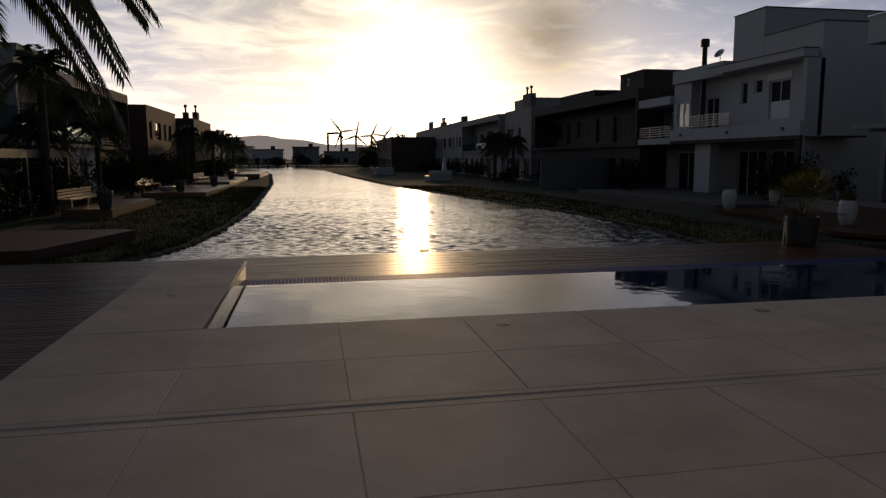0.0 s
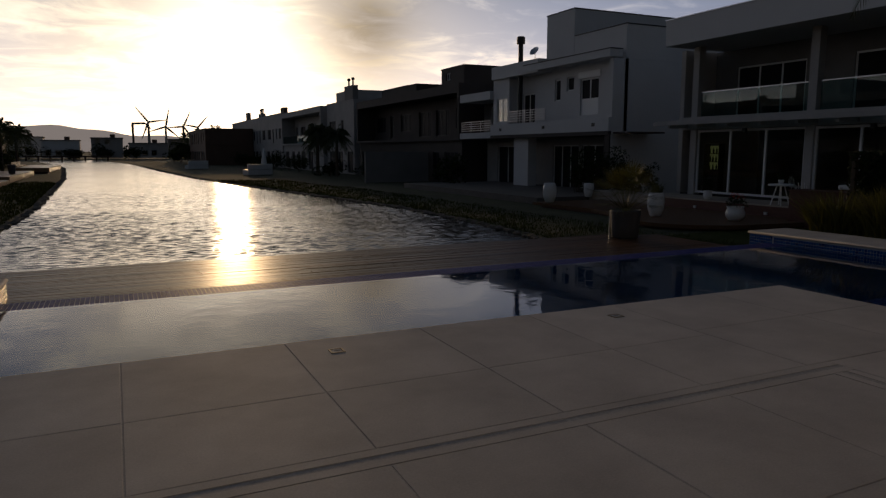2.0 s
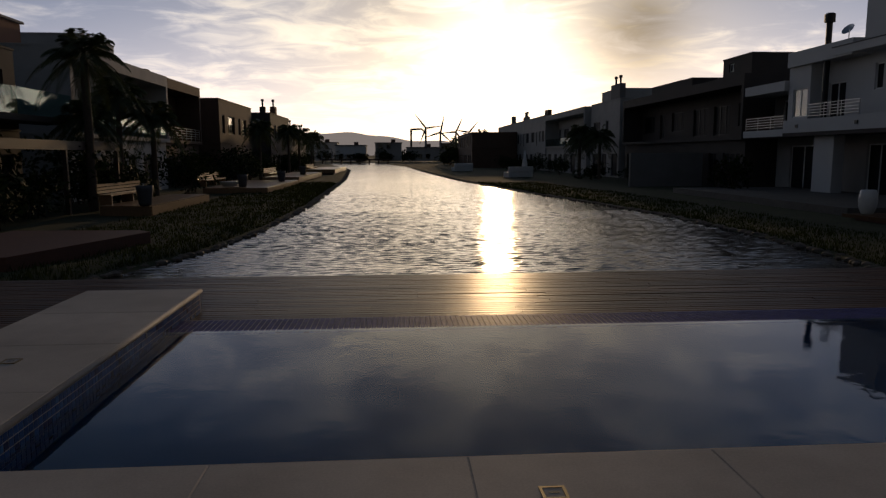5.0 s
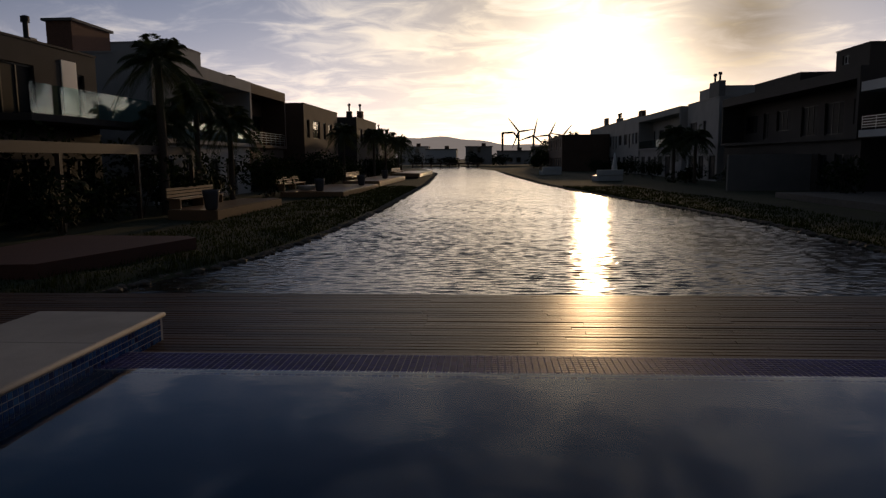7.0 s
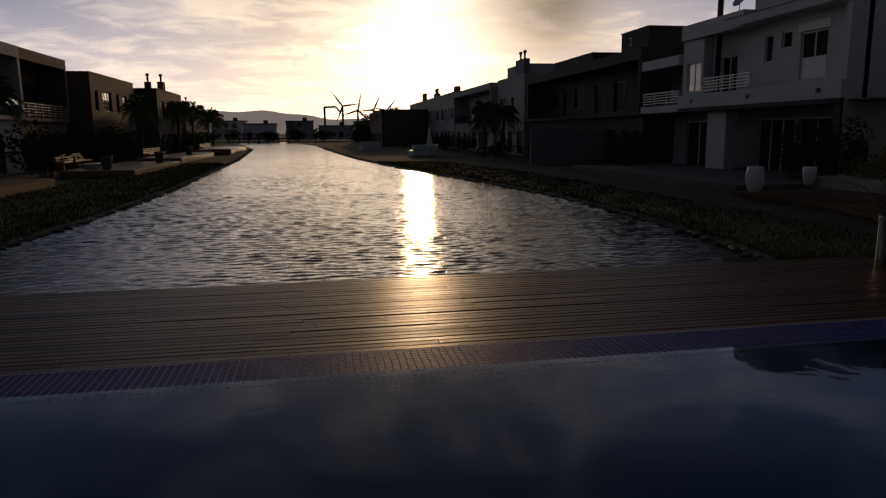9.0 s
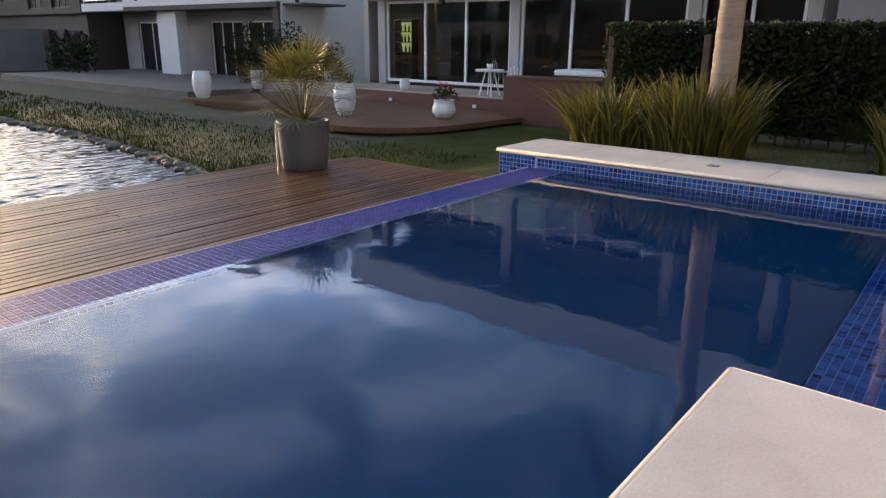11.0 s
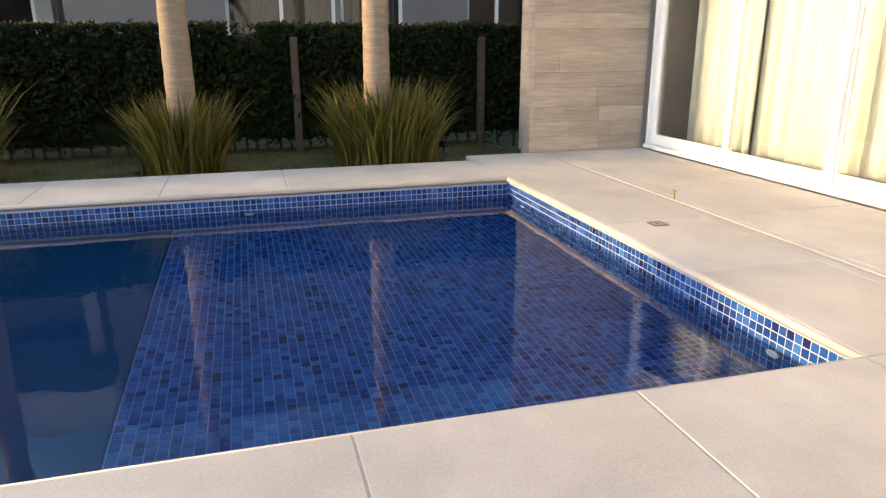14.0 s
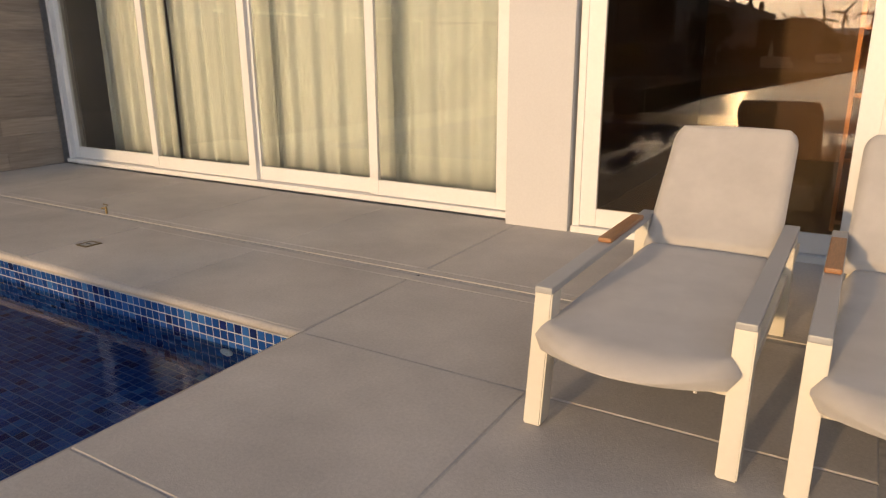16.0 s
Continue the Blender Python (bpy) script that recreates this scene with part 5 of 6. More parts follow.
def blades(parent, name, material, n, seed, radius, height, lean, width):
    """Strap leaves rising from a clump and arching outwards."""
    r = random.Random(seed)
    bm = bmesh.new()
    for _ in range(n):
        a = r.uniform(0, 2 * math.pi)
        rr = math.sqrt(r.random())
        root = Vector((math.cos(a), math.sin(a), 0)) * radius * 0.66 * rr
        a += r.uniform(-0.9, 0.9)
        h = height * r.uniform(0.55, 1.12) * (1 - 0.5 * rr * rr * r.random())
        out = lean * r.uniform(0.05, 0.35 + 0.55 * rr) * h
        tw = r.uniform(0, math.pi)
        side = Vector((math.cos(tw), math.sin(tw), 0)) * width * r.uniform(0.6, 1.2) / 2
        prev = None
        for k in range(5):
            s = k / 4
            p = root + Vector((math.cos(a), math.sin(a), 0)) * out * s ** 1.8 + Vector((0, 0, h * (s - 0.22 * lean * s ** 3)))
            w = side * (0.7 + 0.6 * s if s < 0.5 else 2.0 * (1 - s) + 0.02)
            cur = (bm.verts.new(p - w), bm.verts.new(p + w))
            if prev:
                bm.faces.new((prev[0], prev[1], cur[1], cur[0]))
            prev = cur
    return part(name, bm, material, parent)


def strap_clump(x, y, z, rad, h, seed, label, n=520, lean=0.55):
    t = thing("strap_leaf_clump", label, "plant", (x, y, z), 0, "strap-leaf clumps by the hedge")
    blades(t, "foliage", M_STRAP, int(n * 1.6), seed, rad, h, lean * 1.35, 0.034)
    lit = bmesh.new()
    r = random.Random(seed)
    for _ in range(60):
        a, d = r.uniform(0, 6.28), rad * r.uniform(0.2, 0.8)
        bmesh.ops.create_icosphere(lit, subdivisions=1, radius=r.uniform(0.015, 0.04), matrix=Matrix.Translation((d * math.cos(a), d * math.sin(a), 0.012)))
    part("mulch", lit, M_SOIL, t)


strap_clump(6.55, 3.75, -0.15, 0.95, 1.25, 1, "yellow-green strap-leaf clump with arching leaves", lean=0.75, n=420)
strap_clump(6.60, 2.55, -0.15, 1.0, 1.30, 2, "golden green strap-leaf clump round a palm trunk", n=700)
strap_clump(6.62, -0.12, -0.15, 0.72, 1.10, 3, "upright green strap-leaf clump beneath a palm", n=600, lean=0.45)
strap_clump(6.65, -2.62, -0.15, 0.98, 1.25, 4, "dense dark green strap-leaf clump beneath a palm", n=720, lean=0.5)


def frond(bm, base, yaw, rise, length, droop, leaflets, leaf_len, r, leaf_w=0.016):
    """One feather frond: a bent midrib with rows of narrow leaflets."""
    d = Vector((math.cos(yaw), math.sin(yaw), 0))
    pts = []
    n = 10
    for k in range(n + 1):
        s = k / n
        pts.append(base + d * length * (s * math.cos(rise) + 0.0) * (1 - 0.12 * s * s) + Vector((0, 0, length * (s * math.sin(rise) - droop * s * s))))
    for a, b in zip(pts, pts[1:]):
        side = d.cross(Vector((0, 0, 1))) * 0.014
        upv = Vector((0, 0, 0.012))
        q = [bm.verts.new(a - side), bm.verts.new(a + upv), bm.verts.new(a + side), bm.verts.new(b + side * 0.8), bm.verts.new(b + upv), bm.verts.new(b - side * 0.8)]
        bm.faces.new((q[0], q[1], q[4], q[5])), bm.faces.new((q[1], q[2], q[3], q[4]))
    sv = d.cross(Vector((0, 0, 1)))
    for i in range(leaflets):
        s = 0.12 + 0.88 * i / leaflets
        f = s * n
        k = min(int(f), n - 1)
        p = pts[k].lerp(pts[k + 1], f - k)
        t = (pts[k + 1] - pts[k]).normalized()
        ll = leaf_len * (math.sin(math.pi * (0.15 + 0.8 * s)) ** 0.7) * r.uniform(0.85, 1.1)
        for sg in (-1, 1):
            tip = p + (sv * sg * 0.62 + t * 0.55 + Vector((0, 0, -0.45 + r.uniform(-0.12, 0.12)))).normalized() * ll
            mid = p.lerp(tip, 0.45) + Vector((0, 0, 0.04 * ll))
            w = t * leaf_w
            a, b, c = bm.verts.new(p), bm.verts.new(mid - w), bm.verts.new(mid + w)
            e = bm.verts.new(tip)
            bm.faces.new((a, b, e)), bm.faces.new((a, e, c))


def palm(x, y, z, h, trunk_r, length, count, seed, label, droop=0.55, leaflets=34, leaf_len=0.55, lean=(0, 0), mt=None, leaf_w=0.016):
    r = random.Random(seed)
    t = thing("palm_tree", label, "palm tree", (x, y, z), 0, "palm trees")
    bm = bmesh.new()
    prof, zz = [], 0.0
    rings = []
    seg = 14
    n = max(8, int(h / 0.12))
    for k in range(n + 1):
        s = k / n
        rad = trunk_r * (1.12 - 0.30 * s) * (1.0 + (0.035 if k % 2 else -0.01))
        off = Vector((lean[0] * s * s, lean[1] * s * s, h * s))
        rings.append([bm.verts.new(off + Vector((rad * math.cos(2 * math.pi * i / seg), rad * math.sin(2 * math.pi * i / seg), 0))) for i in range(seg)])
    for a, b in zip(rings, rings[1:]):
        for i in range(seg):
            bm.faces.new((a[i], a[(i + 1) % seg], b[(i + 1) % seg], b[i]))
    bm.faces.new(rings[-1])
    part("trunk", bm, mt or M_TRUNK, t, smooth=True)
    crown = bmesh.new()
    top = Vector((lean[0], lean[1], h))
    for i in range(count):
        yaw = 2.399963 * i + r.uniform(-0.2, 0.2)
        s = i / count
        rise = radians(75 - 95 * s + r.uniform(-8, 8))
        frond(crown, top, yaw, rise, length * r.uniform(0.85, 1.05), droop * (0.7 + 0.5 * s), leaflets, leaf_len, r, leaf_w)
    part("crown", crown, M_PALM, t)
    return t


for i, (y, ln) in enumerate(((2.31, 0.05), (-0.16, 0.0), (-2.53, -0.05))):
    palm(6.72, y, -0.16, 6.2, 0.155, 2.3, 20, 30 + i, "tall palm with a pale ringed trunk beside the pool", lean=(0.1, ln), leaflets=26)
palm(-12.15, 1.3, -0.27, 5.35, 0.16, 3.3, 92, 41, "feather palm with long drooping fronds over the side deck", droop=0.58, leaflets=90, leaf_len=0.72, mt=M_BARK, leaf_w=0.032)
palm(-18.9, 26.0, -0.75, 6.2, 0.17, 2.4, 36, 42, "feather palm on the canal bank", droop=0.7, mt=M_BARK, leaflets=34, leaf_w=0.024)
for i, (x, y, zt) in enumerate(((-20.0, 32.0, 4.9), (-18.9, 33.5, 3.9), (-20.0, 28.5, 3.6), (-19.0, 62, 4.4), (-18.5, 76, 4.6), (-19.0, 88, 4.6), (-18.5, 97, 4.2), (-20, 112, 4.6), (-24, 130, 4.4), (12.0, 59, 3.6), (11.5, 64, 4.0), (12.5, 68, 3.2), (9.5, 150, 5.6), (7.5, 158, 5.0), (12, 146, 6.2))):
    palm(x, y, -0.75, zt + 0.25, 0.14, 2.1 if y < 85 else 3.0, 30, 50 + i, "dark bushy feather palm on the canal bank", droop=0.7, mt=M_BARK, leaflets=30, leaf_len=0.7, leaf_w=0.03)


def leaf_cloud(bm, r, n, centre, size, leaf, lumps):
    """Small leaves scattered over several lumps."""
    blobs = [(Vector((r.uniform(-0.6, 0.6) * size[0], r.uniform(-0.6, 0.6) * size[1], r.uniform(-0.35, 0.5) * size[2])), r.uniform(0.45, 0.75)) for _ in range(lumps)]
    for _ in range(n):
        c, s = r.choice(blobs)
        v = Vector((r.gauss(0, 1), r.gauss(0, 1), r.gauss(0, 1))).normalized() * s * r.uniform(0.75, 1.05)
        p = centre + c + Vector((v.x * size[0], v.y * size[1], v.z * size[2]))
        if p.z < 0.02:
            continue
        a = Vector((r.gauss(0, 1), r.gauss(0, 1), r.gauss(0, 1))).normalized()
        b = a.orthogonal().normalized()
        l = leaf * r.uniform(0.6, 1.3)
        q = [bm.verts.new(p - a * l), bm.verts.new(p + b * l * 0.45), bm.verts.new(p + a * l), bm.verts.new(p - b * l * 0.45)]
        bm.faces.new(q)


def shrub(x, y, z, rx, ry, h, seed, n=700, leaf=0.10, m=None, label="dark leafy shrub on the canal bank"):
    r = random.Random(seed)
    t = thing("shrub", label, "shrub", (x, y, z), r.uniform(0, 360), "shrubs on the banks")
    bm = bmesh.new()
    leaf_cloud(bm, r, n, Vector((0, 0, h * 0.5)), (rx, ry, h * 0.5), leaf, 7)
    part("foliage", bm, m or M_HEDGE, t)
    st = bmesh.new()
    for _ in range(6):
        rod((r.uniform(-0.15, 0.15), r.uniform(-0.15, 0.15), -0.1), (r.uniform(-0.5, 0.5) * rx, r.uniform(-0.5, 0.5) * ry, h * 0.6), 0.025, 0.01, 6, st)
    part("branchwork", st, M_BARK, t)


rs = random.Random(77)
for i in range(60):
    y = rs.uniform(12, 105)
    x = -18.4 - rs.uniform(0, 3.0) - (0.012 * y)
    s = rs.uniform(0.9, 1.9)
    shrub(x, y, -0.74, s, s * 1.2, s * 1.7, 100 + i, n=600, leaf=0.13)
for i in range(16):
    y = rs.uniform(37, 135)
    shrub(14.0 - rs.uniform(0, 2.5), y, -0.84, rs.uniform(0.9, 1.6), rs.uniform(1.2, 2.6), rs.uniform(1.2, 2.6), 200 + i, n=600, leaf=0.13)
for i, (x, y, s, hh) in enumerate(((14.9, 21.2, 0.7, 2.4), (14.9, 22.8, 0.7, 2.5), (14.6, 24.2, 0.7, 2.3), (15.0, 19.9, 0.6, 1.5))):
    shrub(x, y, -0.7, s, 1.0, hh, 240 + i, n=1300, leaf=0.07, label="dense clipped shrub beside the white house")
for i in range(26):
    y = 215 + rs.uniform(0, 14)
    x = rs.uniform(-60, 40)
    shrub(x, y, -0.75, rs.uniform(2, 4), 2.0, rs.uniform(2.5, 5.0), 300 + i, n=500, leaf=0.3, label="dark tree clump on the far shore")
for i in range(14):
    shrub(rs.uniform(3.5, 14), rs.uniform(150, 180), -0.75, rs.uniform(1.5, 3), 2.0, rs.uniform(2.0, 4.5), 340 + i, n=500, leaf=0.25, label="dark tree clump on the point")


def hedge():
    """Clipped leafy hedge on bare stems, with timber posts."""
    r = random.Random(5)
    t = thing("hedge", "dark green clipped hedge on bare stems with timber posts", "hedge")
    bm = bmesh.new()
    for _ in range(48000):
        y = r.uniform(-9.2, 4.7)
        lump = 0.10 * noise.noise((y * 1.1, 0, 2)) + 0.05 * noise.noise((y * 3.3, 5, 0))
        z = -0.05 + 1.72 * (r.random() ** 0.62)
        z = min(z, 1.60 + lump * 0.5 + r.gauss(0, 0.025))
        gap = noise.noise((y * 1.6, z * 1.6, 9)) + (0.05 if z < 0.45 else -0.2)
        if gap > 0.42 and r.random() < 0.85:
            continue
        face = r.random()
        x = 8.0 + lump + (r.gauss(0, 0.05) if face < 0.5 else r.uniform(0, 0.7))
        a = Vector((r.gauss(0, 1), r.gauss(0, 1), r.gauss(0, 1))).normalized()
        b = a.orthogonal().normalized()
        l = r.uniform(0.034, 0.062)
        p = Vector((x, y, z))
        bm.faces.new([bm.verts.new(p - a * l), bm.verts.new(p + b * l * 0.5), bm.verts.new(p + a * l), bm.verts.new(p - b * l * 0.5)])
    part("foliage", bm, M_HEDGE, t)
    core = bmesh.new()
    ny, nz = 150, 14
    for side in (0, 1):
        g = [[core.verts.new((8.22 + 0.3 * side + 0.10 * noise.noise((0.9 * i, 0.9 * k, side)), -9.2 + 13.8 * i / ny, 0.02 + 1.43 * k / nz + 0.08 * noise.noise((i * 0.7, k, 3)))) for k in range(nz + 1)] for i in range(ny + 1)]
        for i in range(ny):
            for k in range(nz):
                core.faces.new((g[i][k], g[i][k + 1], g[i + 1][k + 1], g[i + 1][k]))
    part("inner_foliage", core, M_HEDGE, t)
    st = bmesh.new()
    y = -9.0
    while y < 4.6:
        rod((8.3, y, -0.25), (8.3 + r.uniform(-0.1, 0.1), y + r.uniform(-0.12, 0.12), 1.4), 0.022, 0.012, 6, st)
        y += r.uniform(0.12, 0.30)
    part("branchwork", st, M_BARK, t)
    for y in (4.55, 3.0, -1.6, -4.35):
        part("post", box(7.92, 8.02, y - 0.05, y + 0.05, -0.2, 1.45, None, 0.008), M_BARK, t)
    return t


hedge()
# lawn between the coping and the hedge
lawn = bmesh.new()
g = [[lawn.verts.new((5.70 + 3.2 * i / 16, -4.58 + 8.9 * j / 44, -0.150 + 0.012 * noise.noise((i, j, 0)))) for i in range(17)] for j in range(45)]
for j in range(44):
    for i in range(16):
        lawn.faces.new((g[j][i], g[j][i + 1], g[j + 1][i + 1], g[j + 1][i]))
tagged(part("lawn", lawn, M_LAWN, smooth=True), "short olive lawn between coping and hedge", "lawn", kind="structure")
rl = random.Random(15)
vs, fs = [], []
for _ in range(16000):
    x, y = 5.72 + 2.6 * rl.random(), -4.5 + 8.8 * rl.random()
    a, b, hgt = rl.uniform(0, 6.28), rl.uniform(0, 6.28), rl.uniform(0.015, 0.045)
    k = len(vs)
    vs += [(x - 0.004 * math.cos(a), y - 0.004 * math.sin(a), -0.155), (x + 0.004 * math.cos(a), y + 0.004 * math.sin(a), -0.155), (x + 0.5 * hgt * math.cos(b), y + 0.5 * hgt * math.sin(b), -0.15 + hgt)]
    fs.append((k, k + 1, k + 2))
me = bpy.data.meshes.new("lawn_grass")
me.from_pydata(vs, [], fs)
me.materials.append(M_LAWN)
tagged(new("lawn_grass", me), "short grass blades of the lawn", "grass", kind="stuff")
strip = bmesh.new()
g = [[strip.verts.new((3.95 + 9.4 * i / 40, 4.45 + 5.2 * j / 26, ground_height(3.95 + 9.4 * i / 40, 4.45 + 5.2 * j / 26) + 0.012)) for i in range(41)] for j in range(27)]
for j in range(26):
    for i in range(40):
        if g[j][i].co.z > -0.86 and g[j + 1][i].co.z > -0.86:
            strip.faces.new((g[j][i], g[j][i + 1], g[j + 1][i + 1], g[j + 1][i]))
tagged(part("lawn_slope", strip, M_SLOPE, smooth=True), "green lawn sloping from the coping towards the terrace", "lawn", kind="structure")
# white slatted fence behind the hedge
fence = thing("fence", "grey slatted fence behind the hedge", "fence")
for k in range(9):
    part("slat", box(8.95, 8.97, 0.6, 2.4, -0.1 + 0.12 * k, -0.02 + 0.12 * k), M_GREY, fence)
for y in (0.6, 2.34):
    part("post", box(8.97, 9.03, y, y + 0.06, -0.2, 1.05), M_GREY, fence)
# small floodlight on the grass
fl = thing("garden_spotlight", "small dark garden spotlight on a ground spike", "spotlight", (7.2, -3.55, -0.16), 30)
part("spike", rod((0, 0, 0), (0, 0, 0.12), 0.012), M_BLACK, fl)
part("head", box(-0.05, 0.05, -0.04, 0.05, 0.11, 0.20, None, 0.008), M_BLACK, fl)


# ---- pots ----
def round_pot(name, label, x, y, z, profile, m, seed, group):
    t = thing(name, label, "plant pot", (x, y, z), 0, group)
    inner = [(max(0.01, rr - 0.025), zz) for rr, zz in reversed(profile[-3:])]
    part("pot", lathe(profile + [(profile[-1][0] - 0.012, profile[-1][1] + 0.004)] + inner, 40), m, t, smooth=True)
    top = profile[-1][1]
    soil = lathe([(profile[-1][0] - 0.03, top - 0.06), (profile[-1][0] - 0.03, top - 0.035), (0.01, top - 0.03)], 24)
    part("soil", soil, M_SOIL, t)
    return t, top


VASE = [(0.16, 0), (0.20, 0.04), (0.27, 0.25), (0.30, 0.48), (0.285, 0.66), (0.25, 0.78), (0.235, 0.83)]
LOW = [(0.18, 0), (0.22, 0.03), (0.30, 0.14), (0.31, 0.24), (0.27, 0.36), (0.25, 0.42), (0.28, 0.46)]
planter, top = round_pot("planter", "large dark grey planter with a spiky fan palm", 2.85, 6.30, DECK_Z, [(0.27, 0), (0.29, 0.02), (0.315, 0.3), (0.335, 0.58), (0.34, 0.62)], M_GREYPOT, 1, "pots")
fan = bmesh.new()
r = random.Random(12)
for i in range(34):
    yaw, rise = 2.399963 * i, radians(82 - 92 * i / 34)
    ln = r.uniform(0.40, 0.68)
    hub = Vector((0, 0, top + 0.15)) + Vector((math.cos(yaw) * math.cos(rise), math.sin(yaw) * math.cos(rise), math.sin(rise))) * ln
    d = (hub - Vector((0, 0, top + 0.15))).normalized()
    rod((0, 0, top - 0.05), hub, 0.007, 0.004, 4, fan)
    s = d.cross(Vector((0, 0, 1))).normalized()
    u2 = s.cross(d)
    for k in range(15):
        a = radians(-75 + 150 * k / 14)
        v = d * math.cos(a) + s * math.sin(a)
        tip = hub + v * 0.52 * (0.75 + 0.25 * math.cos(a)) + Vector((0, 0, -0.06))
        w = v.cross(u2).normalized() * 0.011
        m2 = hub.lerp(tip, 0.5)
        fan.faces.new([fan.verts.new(q) for q in (hub, m2 - w, tip, m2 + w)])
part("foliage", fan, M_STRAP, planter)
# thin light pole behind the planter
pole = thing("garden_post", "thin pale metal post beside the planter", "post", (2.42, 6.30, DECK_Z))
part("shaft", rod((0, 0, 0), (0, 0, 0.62), 0.016), M_STEEL, pole)

round_pot("tall_vase", "tall white rounded vase on the neighbouring terrace", 9.55, 19.2, -0.55, VASE, M_POT, 2, "white vases")
v2, vt = round_pot("tall_vase", "tall white rounded vase with grasses on the round deck", 9.75, 12.9, -0.63, VASE, M_POT, 3, "white vases")
blades(v2, "foliage", M_STRAP, 90, 8, 0.3, 0.55, 0.8, 0.02).location = (0, 0, vt - 0.05)
p1, pt = round_pot("flower_pot", "squat white pot with red geraniums on the round deck", 11.05, 10.6, -0.63, LOW, M_POT, 4, "white pots")
fo = bmesh.new()
leaf_cloud(fo, random.Random(3), 500, Vector((0, 0, pt + 0.15)), (0.34, 0.34, 0.2), 0.04, 5)
part("foliage", fo, M_HEDGE, p1)
fo = bmesh.new()
leaf_cloud(fo, random.Random(4), 60, Vector((0, 0, pt + 0.32)), (0.32, 0.32, 0.12), 0.035, 5)
part("blossom", fo, M_FLOWER, p1)
p2, pt = round_pot("flower_pot", "small white pot with a bushy green plant", 13.75, 14.4, -0.25, [(a * 0.55, b * 0.75) for a, b in LOW], M_POT, 5, "white pots")
fo = bmesh.new()
leaf_cloud(fo, random.Random(6), 300, Vector((0, 0, pt + 0.25)), (0.3, 0.3, 0.3), 0.04, 5)
part("foliage", fo, M_HEDGE, p2)
u1, ut = round_pot("urn", "white flared urn holding a small tree", 14.9, 19.3, -0.5, [(0.16, 0), (0.12, 0.08), (0.13, 0.5), (0.22, 0.62), (0.24, 0.66)], M_POT, 6, "white pots")
fo = bmesh.new()
leaf_cloud(fo, random.Random(7), 420, Vector((0, 0, ut + 0.55)), (0.5, 0.5, 0.5), 0.06, 6)
part("foliage", fo, M_HEDGE, u1)
round_pot("flower_pot", "plain white pot beside the clipped shrub", 13.2, 21.3, -0.55, [(a * 0.8, b) for a, b in VASE[:5]], M_POT, 7, "white pots")

# ---- neighbouring terrace ----
def plate(outline, z0, z1):
    bm = bmesh.new()
    lo = [bm.verts.new((x, y, z0)) for x, y in outline]
    hi = [bm.verts.new((x, y, z1)) for x, y in outline]
    bm.faces.new(list(reversed(lo))), bm.faces.new(hi)
    for i in range(len(lo)):
        j = (i + 1) % len(lo)
        bm.faces.new((lo[i], lo[j], hi[j], hi[i]))
    bmesh.ops.recalc_face_normals(bm, faces=bm.faces[:])
    return bm


arc = [(10.6 - 2.5 * math.cos(radians(a)), 11.6 - 2.2 * math.sin(radians(a))) for a in range(-30, 91, 12)]
outline = [(13.4, 20.6), (9.6, 20.6), (9.7, 16.5), (9.0, 13.6)] + arc + [(13.4, 9.1)]
tagged(part("terrace_deck", plate(outline, -0.75, -0.63), M_DECK), "dark timber terrace deck with a curved front", "deck", kind="structure")
inner = [(10.6 + (x - 10.6) * 0.9, 12 + (y - 12) * 0.93) for x, y in outline]
tagged(part("terrace_plinth", plate(inner, -1.6, -0.751), M_RUST), "red-brown timber skirt below the terrace deck", "skirting", kind="structure")
tagged(part("terrace_floor", box(13.42, 15.5, 3.0, 21.5, -1.5, -0.25), M_STONE), "pale stone floor of the neighbouring terrace", "floor", kind="structure")
tagged(part("terrace_step", box(13.33, 13.418, 5.2, 16.6, -1.2, -0.29, None, 0.005), M_RUST), "red-brown timber step wall with small lamps", "step", kind="structure")
bench = thing("planter_bench", "red-brown timber bench block at the terrace edge", "bench")
part("body", box(12.55, 13.32, 7.1, 9.8, -1.1, 0.355, None, 0.01), M_RUST, bench)
part("top_board", box(12.51, 13.33, 7.06, 9.84, 0.357, 0.40, None, 0.008), M_RUST, bench)
tub = thing("day_bed", "white low day bed on the neighbouring terrace", "day bed", (13.9, 7.0, -0.25))
part("base", box(0, 1.1, 0, 2.0, 0.15, 0.65, None, 0.03), M_BROWN, tub)
part("mattress", box(-0.05, 1.15, -0.05, 2.05, 0.652, 0.80, None, 0.04), M_POT, tub)
for sx in (0.03, 1.0):
    for sy in (0.05, 1.88):
        part("leg", box(sx, sx + 0.07, sy, sy + 0.07, 0, 0.15), M_BROWN, tub)
for x, y in ((13.31, 14.6), (13.31, 11.3)):
    lm = thing("step_light", "small square step light in the timber wall", "lamp", (x, y, -0.54), 0, "step lights")
    part("housing", box(-0.015, 0.02, -0.07, 0.07, -0.05, 0.05, None, 0.004), M_STEEL, lm)
    part("lens", box(-0.02, -0.014, -0.05, 0.05, -0.03, 0.03), M_POT, lm)
tb = thing("round_table", "white wicker side table with turned legs on the terrace", "table", (13.75, 11.1, -0.25))
part("tabletop", lathe([(0.40, 0.68), (0.42, 0.70), (0.42, 0.73), (0.40, 0.745)], 32), M_WHITE, tb, smooth=False)
for k in range(4):
    a = radians(45 + 90 * k)
    part("leg", rod((0.30 * math.cos(a), 0.30 * math.sin(a), 0), (0.12 * math.cos(a), 0.12 * math.sin(a), 0.69), 0.022), M_WHITE, tb)
